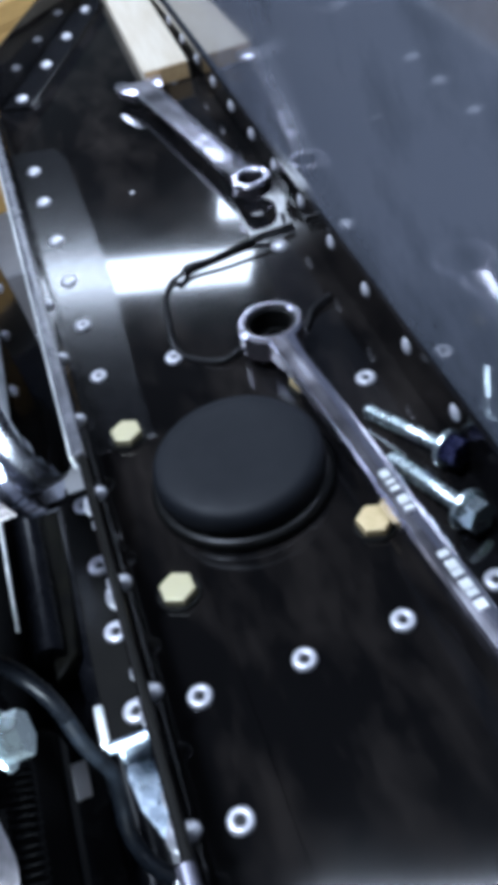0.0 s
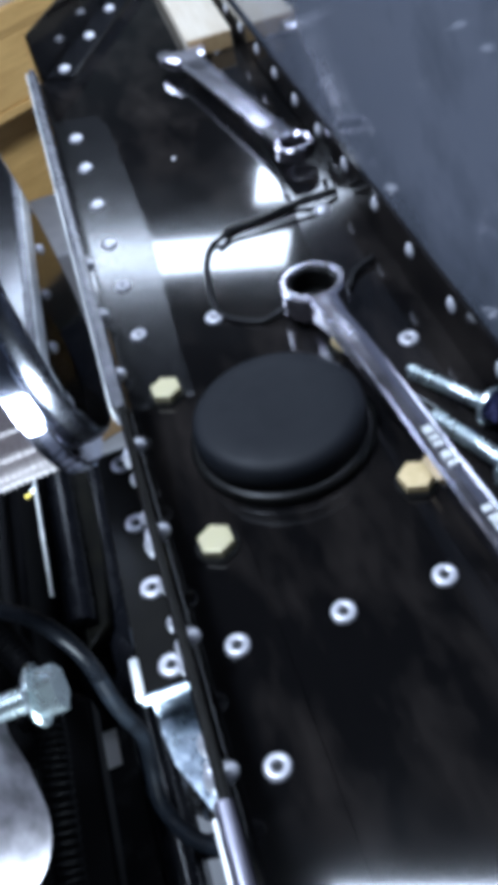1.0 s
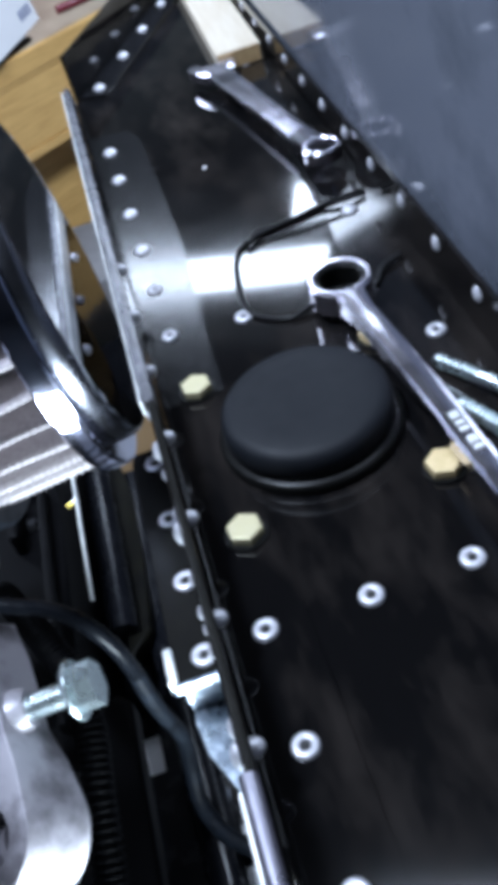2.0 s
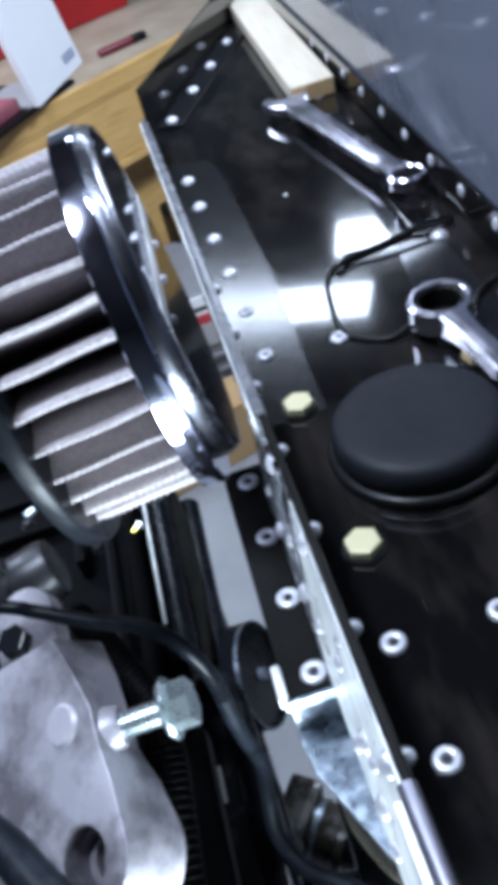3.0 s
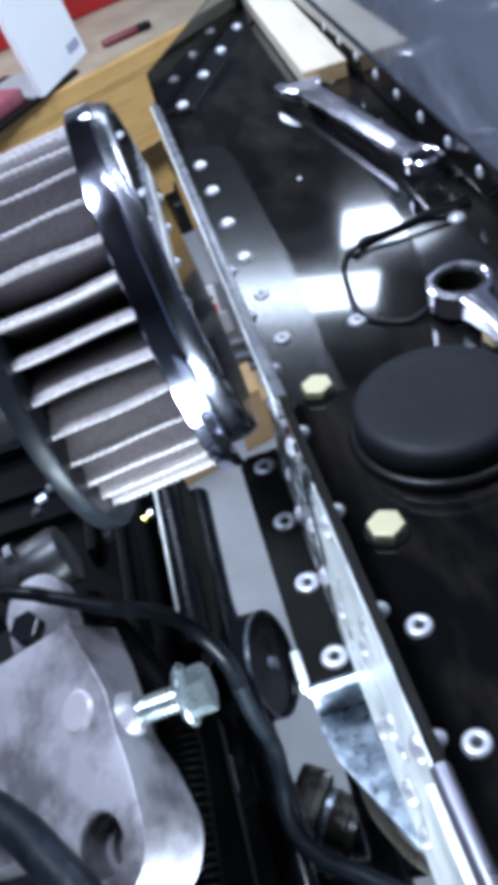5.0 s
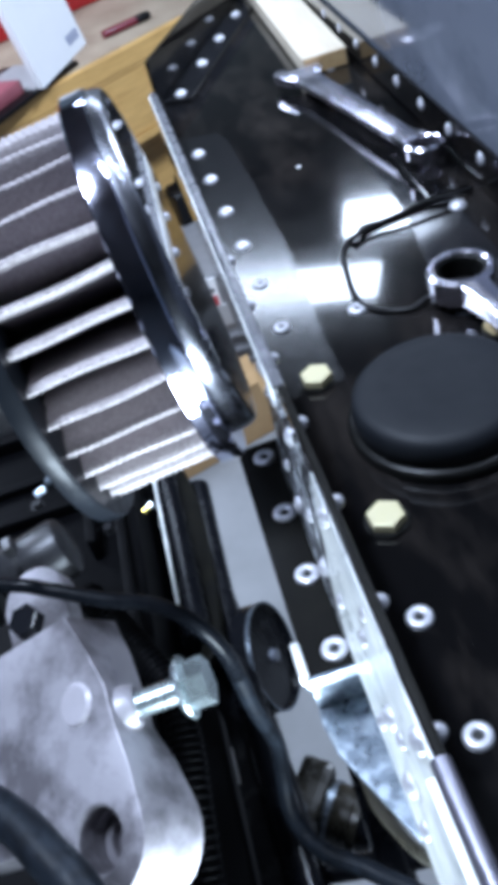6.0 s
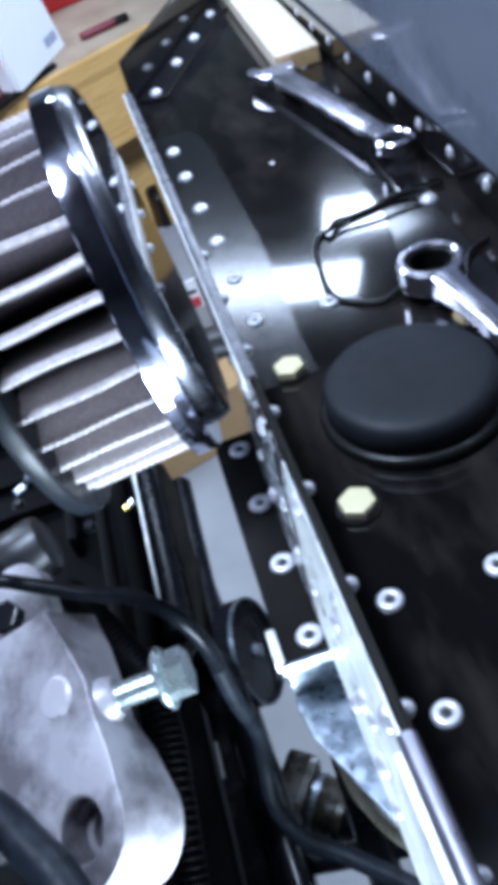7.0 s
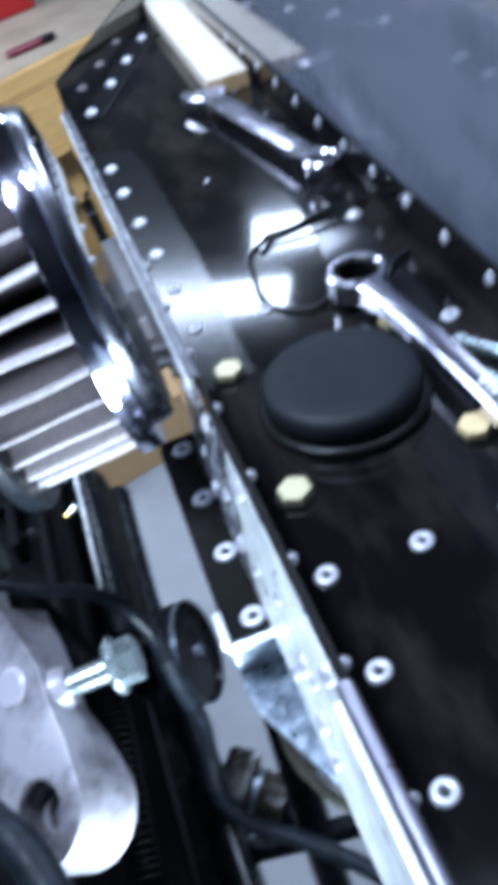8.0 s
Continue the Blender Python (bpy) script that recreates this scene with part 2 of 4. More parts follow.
M = dict(
    black=surface("black_gloss_paint", (0.0030, 0.0029, 0.0032), 0.11, second=(0.019, 0.016, 0.0145), scale=19, amount=0.95, rough_var=0.025, lo=0.46, hi=0.70, detail=9.0, stretch=(1.6, 0.6, 1), bump=0.00003, bump_scale=45, specks=(0.09, 0.085, 0.08), speck_scale=420, speck_size=0.04, spec=0.10, coat=0.80),
    strip=surface("worn_black_paint", (0.003, 0.003, 0.0034), 0.145, second=(0.008, 0.0083, 0.0095), scale=480, amount=0.8, rough_var=0.07, specks=(0.05, 0.053, 0.06), speck_scale=620, speck_size=0.12, bump=0.000012, bump_scale=1000),
    zinc=surface("bright_zinc", (0.60, 0.60, 0.64), 0.38, 0.50, second=(0.36, 0.36, 0.40), scale=260, amount=0.8, rough_var=0.12),
    nuthole=surface("dark_hole", (0.004, 0.004, 0.004), 0.7),
    yellow=surface("yellow_zinc", (0.50, 0.45, 0.29), 0.5, 0.15, second=(0.50, 0.45, 0.25), scale=220, amount=0.7, bump=0.00004, bump_scale=700, rough_var=0.1),
    tan=surface("stained_yellow_zinc", (0.60, 0.47, 0.26), 0.5, 0.15, second=(0.42, 0.31, 0.14), scale=220, amount=0.7, bump=0.00004, bump_scale=700, rough_var=0.1),
    rubber=surface("black_rubber", (0.0048, 0.0060, 0.0085), 0.6, second=(0.0072, 0.0085, 0.011), scale=70, amount=0.7, bump=0.00002, bump_scale=1500, rough_var=0.06, spec=0.22),
    gasket=surface("gasket_rubber", (0.004, 0.004, 0.004), 0.36, second=(0.007, 0.007, 0.006), scale=90, rough_var=0.08, spec=0.18),
    wrench=surface("satin_chrome_steel", (0.74, 0.72, 0.80), 0.20, 1.0, second=(0.52, 0.50, 0.58), scale=30, amount=0.6, rough_var=0.06, bump=0.00005, bump_scale=160),
    boltzinc=surface("blue_zinc_steel", (0.58, 0.67, 0.69), 0.28, 0.95, second=(0.48, 0.55, 0.57), scale=90, amount=0.5, rough_var=0.03),
    sheet=surface("scuffed_grey_sheet", (0.145, 0.158, 0.195), 0.07, 0.0, second=(0.070, 0.081, 0.101), scale=11, amount=1.0, rough_var=0.03, spec=0.85, stretch=(1, 0.8, 1.1), lo=0.40, hi=0.64),
    galv=surface("galvanised_steel", (0.34, 0.39, 0.45), 0.33, 0.85, second=(0.15, 0.18, 0.22), scale=190, lo=0.42, hi=0.58, amount=0.9, rough_var=0.08),
    cast=surface("cast_aluminium", (0.33, 0.315, 0.345), 0.48, 0.38, second=(0.045, 0.039, 0.045), scale=21, lo=0.44, hi=0.60, amount=0.80, detail=9.0, bump=0.00012, bump_scale=420, rough_var=0.12),
    gauze=surface("filter_gauze", (0.40, 0.365, 0.375), 0.6, 0.3, second=(0.20, 0.175, 0.18), scale=700, amount=0.7, bump=0.0005, bump_scale=900, rand=0.10),
    gauzein=surface("shade_between_pleats", (0.02, 0.02, 0.022), 0.8),
    plastic=surface("black_plastic", (0.004, 0.004, 0.005), 0.4, second=(0.008, 0.008, 0.009), scale=60, amount=0.6, bump=0.00003, bump_scale=600, rough_var=0.1, spec=0.2),
    frame=surface("black_frame_paint", (0.005, 0.0055, 0.0075), 0.24, second=(0.010, 0.0108, 0.0135), scale=30, amount=0.6, rough_var=0.10, spec=0.18),
    hose=surface("grey_rubber_hose", (0.011, 0.0145, 0.020), 0.48, second=(0.003, 0.0036, 0.005), scale=110, amount=0.9, bump=0.00006, bump_scale=500, rough_var=0.1, spec=0.1),
    wood=surface("varnished_plywood", (0.72, 0.45, 0.16), 0.45, second=(0.50, 0.28, 0.09), scale=9, amount=0.8, stretch=(1, 1, 9), bump=0.0003, bump_scale=40, rough_var=0.1),
    benchtop=surface("dusty_bench_top", (0.42, 0.34, 0.25), 0.6, second=(0.27, 0.2, 0.14), scale=7, amount=0.8, bump=0.0003, bump_scale=60, rough_var=0.1),
    pine=surface("pale_pine", (0.53, 0.47, 0.38), 0.6, second=(0.42, 0.34, 0.24), scale=35, amount=0.6, stretch=(6, 0.6, 6), bump=0.0001, bump_scale=200),
    endgrain=surface("pine_end_grain", (0.52, 0.36, 0.18), 0.7, second=(0.36, 0.22, 0.1), scale=200, amount=0.8),
    card=surface("brown_cardboard", (0.42, 0.27, 0.13), 0.75, second=(0.33, 0.2, 0.09), scale=15, amount=0.6, bump=0.0002, bump_scale=90),
    concrete=surface("grey_concrete", (0.25, 0.255, 0.265), 0.6, second=(0.19, 0.195, 0.20), scale=5, amount=0.8, bump=0.0005, bump_scale=60, specks=(0.2, 0.17, 0.12), speck_scale=14, speck_size=0.05),
    wallpaint=surface("workshop_wall_paint", (0.075, 0.075, 0.08), 0.7, second=(0.05, 0.05, 0.055), scale=2, amount=0.7),
    # Colour for an unseen wall, kept dark so the chrome cap mirrors little light.
    dark_wall=surface("darkened_unseen_wall", (0.022, 0.021, 0.022), 0.7, second=(0.013, 0.013, 0.014), scale=2, amount=0.7),
    ceil=surface("ceiling_board", (0.035, 0.034, 0.04), 0.8, second=(0.022, 0.022, 0.026), scale=3, amount=0.6),
    white=surface("white_card", (0.90, 0.90, 0.91), 0.5, second=(0.85, 0.855, 0.87), scale=12, amount=0.6),
    red=surface("red_paint", (0.42, 0.012, 0.015), 0.35, second=(0.3, 0.01, 0.012), scale=9, amount=0.6, rough_var=0.1),
    darkred=surface("dark_red_plastic", (0.16, 0.01, 0.025), 0.3, second=(0.1, 0.008, 0.015), scale=30, amount=0.6),
    pink=surface("faded_red_plastic", (0.34, 0.11, 0.13), 0.45, second=(0.24, 0.06, 0.08), scale=12, amount=0.7),
    greyplastic=surface("grey_plastic", (0.22, 0.22, 0.23), 0.5, second=(0.16, 0.16, 0.17), scale=20, amount=0.7),
    ink=surface("grey_print", (0.25, 0.28, 0.42), 0.6),
    redink=surface("red_print", (0.55, 0.05, 0.06), 0.6),
    gold=surface("brass_fitting", (0.75, 0.6, 0.15), 0.25, 1.0, second=(0.5, 0.38, 0.1), scale=200, amount=0.6),
    wallboard=surface("pale_grey_plastic", (0.42, 0.42, 0.43), 0.5, second=(0.34, 0.34, 0.35), scale=20, amount=0.6),
    bright=surface("bare_bright_steel", (0.86, 0.87, 0.85), 0.40, 0.35, second=(0.46, 0.49, 0.50), scale=70, amount=0.9, rough_var=0.16, stretch=(1, 0.6, 2.2), bump=0.0003, bump_scale=130),
    blotch=surface("half_bare_painted_steel", (0.014, 0.014, 0.016), 0.3, second=(0.72, 0.76, 0.80), scale=85, lo=0.50, hi=0.60, amount=0.95, rough_var=0.12, specks=(0.75, 0.8, 0.86), speck_scale=150, speck_size=0.19),
    trimgrey=surface("dull_silver_trim", (0.24, 0.235, 0.28), 0.36, 0.8, second=(0.13, 0.125, 0.155), scale=60, amount=0.7, rough_var=0.1, stretch=(3, 0.4, 3)),
    hem=surface("scuffed_hem_paint", (0.070, 0.071, 0.080), 0.26, second=(0.19, 0.19, 0.215), scale=45, amount=0.6, rough_var=0.06, lo=0.45, hi=0.75),
    deep=surface("matt_black_cover", (0.0016, 0.0016, 0.0020), 0.45, second=(0.003, 0.003, 0.0037), scale=40, amount=0.6, spec=0.03),
    north=surface("dark_stained_wall", (0.14, 0.16, 0.155), 0.7, second=(0.07, 0.085, 0.08), scale=3, amount=0.7),
    rail=surface("dull_black_steel", (0.004, 0.0038, 0.0033), 0.45, second=(0.009, 0.0085, 0.007), scale=60, amount=0.7, spec=0.07),
    olive=surface("grimy_dark_plastic", (0.016, 0.015, 0.012), 0.30, second=(0.034, 0.029, 0.020), scale=50, amount=0.7, rough_var=0.15),
    jacket=surface("glossy_black_cable_jacket", (0.0030, 0.0036, 0.0050), 0.28, second=(0.0060, 0.0072, 0.0095), scale=90, amount=0.7, rough_var=0.08, spec=0.07),
    ringrubber=surface("grey_black_rubber", (0.0075, 0.009, 0.012), 0.36, second=(0.004, 0.005, 0.0065), scale=60, amount=0.6, rough_var=0.08, spec=0.12),
    blued=surface("dark_blued_steel", (0.02, 0.022, 0.06), 0.25, 0.6, second=(0.01, 0.01, 0.03), scale=200, amount=0.6, rough_var=0.08),
    grime=surface("grimy_bare_metal", (0.03, 0.03, 0.034), 0.38, 0.4, second=(0.010, 0.010, 0.011), scale=45, amount=0.9, rough_var=0.12),
    capsteel=surface("polished_cap_chrome", (0.70, 0.71, 0.75), 0.03, 1.0, second=(0.6, 0.61, 0.66), scale=20, amount=0.4, rough_var=0.012),
    # The dark reflection on the cap's shoulder is put into its base colour.
    shoulder=surface("brushed_chrome_dark_reflection", (0.23, 0.235, 0.265), 0.25, 1.0, second=(0.15, 0.155, 0.18), scale=30, amount=0.6, rough_var=0.06),
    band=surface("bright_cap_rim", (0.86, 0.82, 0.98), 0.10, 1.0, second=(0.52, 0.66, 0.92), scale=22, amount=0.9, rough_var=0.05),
    olivedark=surface("grimy_black_plate", (0.003, 0.003, 0.003), 0.4, second=(0.009, 0.0085, 0.005), scale=35, amount=0.8, rough_var=0.1, spec=0.06),
    machined=surface("machined_aluminium", (0.62, 0.59, 0.64), 0.4, 0.6, second=(0.5, 0.47, 0.52), scale=60, amount=0.6, rough_var=0.08),
    chip=surface("bare_chip", (0.6, 0.6, 0.62), 0.5),
)

# ---- the room ----
FLOOR = -1.33


def setting(name, bm, mat, label, category, smooth=None):
    return tagged(part(name, bm, mat, None, smooth=smooth), label, category, kind="structure")


setting("floor", box(bmesh.new(), -3.2, 3.2, -3.2, 3.6, FLOOR - 0.1, FLOOR), M["concrete"], "smooth grey concrete workshop floor with faint stains", "floor")
setting("ceiling", box(bmesh.new(), -3.2, 3.2, -3.2, 3.6, 1.4, 1.5), M["ceil"], "plain dark board ceiling of the workshop", "ceiling")
setting("wall_north", box(bmesh.new(), -3.2, 3.2, 3.4, 3.6, FLOOR, 1.4), M["north"], "dark stained workshop wall behind the bench", "wall")
# Unseen wall, darker than the others to keep reflections on the cap dark.
setting("wall_south", box(bmesh.new(), -3.2, 3.2, -3.2, -3.0, FLOOR, 1.4), M["dark_wall"], "plain grey painted workshop wall", "wall")
setting("wall_east", box(bmesh.new(), 3.0, 3.2, -3.0, 3.4, FLOOR, 1.4), M["wallpaint"], "plain grey painted workshop wall", "wall")
setting("wall_west", box(bmesh.new(), -3.2, -3.0, -3.0, 3.4, FLOOR, 1.4), M["wallpaint"], "plain grey painted workshop wall", "wall")

# ---- the tray ----
Y0, Y1 = -0.42, 0.372
LEAN_R = 0.022


def right_x(y):
    return 0.1158 + LEAN_R * y


tray = thing("equipment_tray", "gloss black sheet metal tray with riveted lips", "tray")
DIAG = Vector((0.445, 0.895, 0)).normalized()
NORM = Vector((-DIAG.y, DIAG.x, 0))
E1 = Vector((0.0036, 0.3835, 0))
base_a = E1 + NORM * 0.0125 - DIAG * 0.014
base_b = base_a + DIAG * 0.42
bm = slab(bmesh.new(), [(-0.0165, Y0), (right_x(Y0), Y0), (right_x(0.75), 0.75), (base_b.x, base_b.y), (base_a.x, base_a.y), (-0.0165, Y1)], -0.002, 0.0)
part("bottom_panel", bm, M["black"], tray)


def lip(bm, a, b, h, t, out, low=-0.002):
    """A thin upright sheet from a to b, h high, its thickness t towards out."""
    a, b, out = Vector(a), Vector(b), Vector(out) * t
    vs = [Vector((p.x, p.y, z)) + o for p in (a, b) for o in (Vector(), out) for z in (low, h)]
    v = [bm.verts.new(p) for p in vs]
    for q in ((0, 1, 5, 4), (2, 6, 7, 3), (0, 2, 3, 1), (4, 5, 7, 6), (1, 3, 7, 5), (0, 4, 6, 2)):
        bm.faces.new([v[i] for i in q])
    bmesh.ops.recalc_face_normals(bm, faces=bm.faces)
    return bm


LIP_END = [(0.320, 0.027), (0.338, 0.0225), (0.354, 0.0135), (0.366, 0.0050), (Y1, 0.0008)]
bm = bmesh.new()
outer = [bm.verts.new((-0.0192, y, z)) for y, z in [(Y0, -0.045), (Y1, -0.045)] + LIP_END[::-1] + [(Y0, 0.027)]]
face = bm.faces.new(outer)
push = bmesh.ops.extrude_face_region(bm, geom=[face])
bmesh.ops.translate(bm, verts=[v for v in push["geom"] if isinstance(v, bmesh.types.BMVert)], vec=(0.0026, 0, 0))
bmesh.ops.recalc_face_normals(bm, faces=bm.faces)
part("side_lip", bm, M["black"], tray)
part("rolled_edge", tube(bmesh.new(), [(-0.0182, y, z - 0.0008) for y, z in LIP_END], 0.0023, 10, 5), M["hem"], tray, "rolled edge running down to the corner", smooth=60)
part("rolled_edge", box(bmesh.new(), -0.0208, -0.0158, -0.030, 0.3198, 0.0225, 0.0285, 0.0020), M["hem"], tray, "worn rolled edge of the lip")
# Bright strip stands in for light that the rolled edge catches.
part("worn_edge_line", box(bmesh.new(), -0.0216, -0.0209, -0.030, 0.3195, 0.0222, 0.0284, 0.0002), M["bright"], tray, "thin bright strip for light caught on the edge")
part("rolled_edge", box(bmesh.new(), -0.0188, -0.0160, Y0, -0.0301, 0.0225, 0.0280, 0.0012), M["rail"], tray, "worn rolled edge of the lip")
part("side_lip", lip(bmesh.new(), (right_x(Y0), Y0, 0), (right_x(0.75), 0.75, 0), 0.0255, 0.002, (1, 0, 0)), M["black"], tray)
part("end_flange", lip(bmesh.new(), base_a, base_b, 0.033, 0.002, NORM), M["black"], tray)

# reinforcing strips on the panel
part("reinforcing_strip", slab(bmesh.new(), [(-0.0160, -0.0040), (0.0110, -0.0040), (0.0114, 0.024), (0.0140, 0.0700), (0.0172, 0.1200), (0.0180, 0.20), (0.0178, 0.272), (0.0120, 0.292), (-0.0160, 0.30)], 0.0003, 0.0010, 0.0004), M["strip"], tray, "scuffed black strip")
part("reinforcing_strip", slab(bmesh.new(), [(-0.0160, Y0), (0.0100, Y0), (0.0102, -0.060), (0.0110, -0.0041), (-0.0160, -0.0041)], 0.0003, 0.0009, 0.0002), M["black"], tray)
ea, eb = E1 - NORM * 0.012 - DIAG * 0.012, E1 + NORM * 0.0118 - DIAG * 0.012
ec, ed = eb + DIAG * 0.40, ea + DIAG * 0.40
part("reinforcing_strip", slab(bmesh.new(), [(ea.x, ea.y), (ed.x, ed.y), (ec.x, ec.y), (eb.x, eb.y)], 0.0003, 0.0022, 0.0006), M["strip"], tray, "scuffed black strip")
part("reinforcing_strip", slab(bmesh.new(), [(0.0925, 0.115), (right_x(0.115) - 0.003, 0.115), (right_x(0.5) - 0.003, 0.5), (0.105, 0.5)], 0.0003, 0.0020, 0.0006), M["black"], tray)

# rivets, rivet nuts and studs
dome = bpy.data.meshes.new("rivet")
b_ = lathe(bmesh.new(), [(0.0, 0.0027), (0.0018, 0.0025), (0.0034, 0.0017), (0.0044, 0.0005), (0.0046, 0.0)], 20)
for f in b_.faces:
    f.smooth = True
b_.to_mesh(dome)
b_.free()
dome.materials.append(M["zinc"])
nut = bpy.data.meshes.new("rivet_nut")
b_ = lathe(bmesh.new(), [(0.0019, -0.001), (0.0019, 0.0006), (0.0025, 0.0013), (0.0048, 0.0013), (0.0056, 0.0006), (0.0057, 0.0)], 28)
for f in b_.faces:
    f.smooth = True
b_.to_mesh(nut)
b_.free()
nut.materials.append(M["zinc"])
hole = bpy.data.meshes.new("nut_bore")
b_ = lathe(bmesh.new(), [(0.0, 0.0004), (0.0020, 0.0004)], 16)
b_.to_mesh(hole)
b_.free()
hole.materials.append(M["nuthole"])


def rivet(x, y, z=0.0, axis=(0, 0, 1), parent=tray, size=1.0, tall=1.0):
    return shared("rivet", dome, parent, aim((x, y, z), axis) @ Matrix.Diagonal((size, size, max(size, 0.9) * tall, 1)))


def rivet_nut(x, y, z=0.0, parent=tray, size=0.76):
    n = shared("rivet_nut", nut, parent, pose(x, y, z) @ Matrix.Diagonal((size, size, 1, 1)))
    h = shared("bore", hole, n, Matrix(), "dark threaded bore")
    return n


for y in (0.2657, 0.2223, 0.1744, 0.1301):
    rivet(-0.004, y, 0.0010)
for y in (0.088, 0.0458):
    rivet_nut(-0.004, y, 0.0010, size=0.70)
for d in (0, 0.0585, 0.112, 0.169, 0.226, 0.283):
    p = E1 + DIAG * d
    rivet(p.x, p.y, 0.0022)
for x, y in ((-0.004, -0.1254), (0.0307, -0.1259), (0.0647, -0.1256), (0.0985, -0.1242), (-0.0036, -0.1667), (-0.0033, -0.2078), (0.0308, 0.0422), (0.1007, -0.0128)):
    rivet_nut(x, y, 0.0010 if x < 0.0 else 0.0)
rivet(0.1027, 0.1011)
rivet(0.1062, 0.3357, 0.002)
for k in range(-6, 7):
    y = -0.0445 + 0.0427 * k
    if y < 0.10:
        rivet(-0.0162, y, 0.0200, (1, 0, 0.1), size=0.66, tall=1.5)
    if y < 0.33:
        rivet(-0.0192, y + 0.003, 0.013, (-1, 0, 0), size=0.6)
for k in range(-10, 8):
    y = 0.1055 + 0.0426 * k
    rivet(right_x(y), y, 0.0180, (-1, LEAN_R, 0.05), size=0.78, tall=0.62)


def hex_bolt(x, y, spin, mat="yellow"):
    t = thing("hex_bolt", "pale yellow zinc-plated hex bolt fastening the filler neck", "bolt", "bolts round the filler cap", at=pose(x, y, 0.0010 if x < 0.01 else 0.0, 0, 0, spin))
    r = 0.0067
    part("bolt_head", slab(bmesh.new(), [(r * math.cos(math.radians(60 * i)), r * math.sin(math.radians(60 * i))) for i in range(6)], 0.0012, 0.0047, 0.0011), M[mat], t)
    part("washer", lathe(bmesh.new(), [(0.0, 0.0), (0.0078, 0.0), (0.0078, 0.0010), (0.0, 0.0010)], 24), M["gasket"], t, "dark washer")


for x, y, s, m in ((0, 0, 34, "yellow"), (0, -0.085, 34, "yellow"), (0.0725, -0.0860, 40, "tan"), (0.0772, -0.004, 48, "tan")):
    hex_bolt(x, y, s, m)

# ---- filler cap ----
cap = thing("filler_cap", "round matt black rubber filler cap on the tray", "cap", at=pose(0.0365, -0.0435, 0))
part("cap_body", lathe(bmesh.new(), [(0.0, 0.0172), (0.020, 0.0171), (0.0275, 0.0168), (0.0305, 0.0158), (0.0322, 0.0138), (0.0327, 0.0110), (0.0328, 0.0062), (0.0320, 0.0052), (0.0, 0.0052)], 72), M["rubber"], cap, smooth=50)
part("base_ring", lathe(bmesh.new(), [(0.0, 0.0050), (0.0335, 0.0050), (0.0350, 0.0042), (0.0354, 0.0030), (0.0352, 0.0002), (0.0, 0.0002)], 72), M["gasket"], cap, "glossy black base ring", smooth=50)

# ---- spanners ----
def spanner(name, label, ring, tip, ring_r, hole_r, ring_h, half_w, length_open, jaw_w, z_ring, z_tip, taper=0.0, arch=0.0):
    ring, tip = Vector(ring), Vector(tip)
    d = tip - ring
    length = d.length
    t = thing(name, label, "spanner", at=Matrix.Translation((ring.x, ring.y, 0)) @ pose(0, 0, 0, 0, 0, math.degrees(math.atan2(d.y, d.x))))
    h = ring_h / 2
    bm = lathe(bmesh.new(), [(hole_r, -h), (ring_r - 0.0012, -h), (ring_r, -h + 0.0012), (ring_r, h - 0.0012), (ring_r - 0.0012, h), (hole_r + 0.0007, h), (hole_r, h - 0.0007)], 48, close=True)
    part("ring_head", bm, M["wrench"], t, smooth=40, at=None).matrix_basis = pose(0, 0, z_ring, 0, math.degrees(math.atan2(z_ring - z_tip, length)) * 0.6, 0)
    # handle: lofted flat bar with rounded edges
    bm = bmesh.new()
    secs = []
    n = 26
    for i in range(n + 1):
        s = i / n
        x = ring_r * 0.86 + s * (length - ring_r * 0.86 - length_open * 0.55)
        w = half_w * (0.82 + 0.36 * s * taper + 0.30 * (1 - min(s / 0.10, 1)) ** 2 + 0.5 * max(0, (s - 0.92) / 0.08) ** 2)
        th = ring_h * (0.34 + 0.10 * (1 - min(s / 0.1, 1)))
        z = z_ring + (z_tip - z_ring) * s + arch * math.sin(math.pi * min(s * 2, 1))
        c = min(0.0011, th * 0.45)
        secs.append([bm.verts.new((x, yy, z + zz)) for yy, zz in ((w, -th + c), (w, th - c), (w - c, th), (w * 0.45, th * 1.10), (-w * 0.45, th * 1.10), (c - w, th), (-w, th - c), (-w, c - th), (c - w, -th), (w - c, -th))])
    for a, b in zip(secs, secs[1:]):
        for k in range(10):
            bm.faces.new((a[k], b[k], b[(k + 1) % 10], a[(k + 1) % 10]))
    bm.faces.new(secs[0])
    bm.faces.new(secs[-1][::-1])
    bmesh.ops.recalc_face_normals(bm, faces=bm.faces)
    part("handle", bm, M["wrench"], t, smooth=28)
    # open jaw
    L, j = length, jaw_w
    pts = [(L - length_open, -half_w * 1.5), (L - length_open * 0.62, -j * 0.92), (L - length_open * 0.25, -j), (L + 0.002, -j * 0.78), (L + 0.001, -j * 0.50),
           (L - length_open * 0.42, -j * 0.46), (L - length_open * 0.52, 0), (L - length_open * 0.42, j * 0.46), (L - 0.004, j * 0.50), (L - 0.004, j * 0.80),
           (L - length_open * 0.30, j), (L - length_open * 0.66, j * 0.90), (L - length_open, half_w * 1.5)]
    bm = slab(bmesh.new(), pts, z_tip - ring_h * 0.36, z_tip + ring_h * 0.36, 0.0007)
    part("open_jaw", bm, M["wrench"], t, smooth=35)
    return t


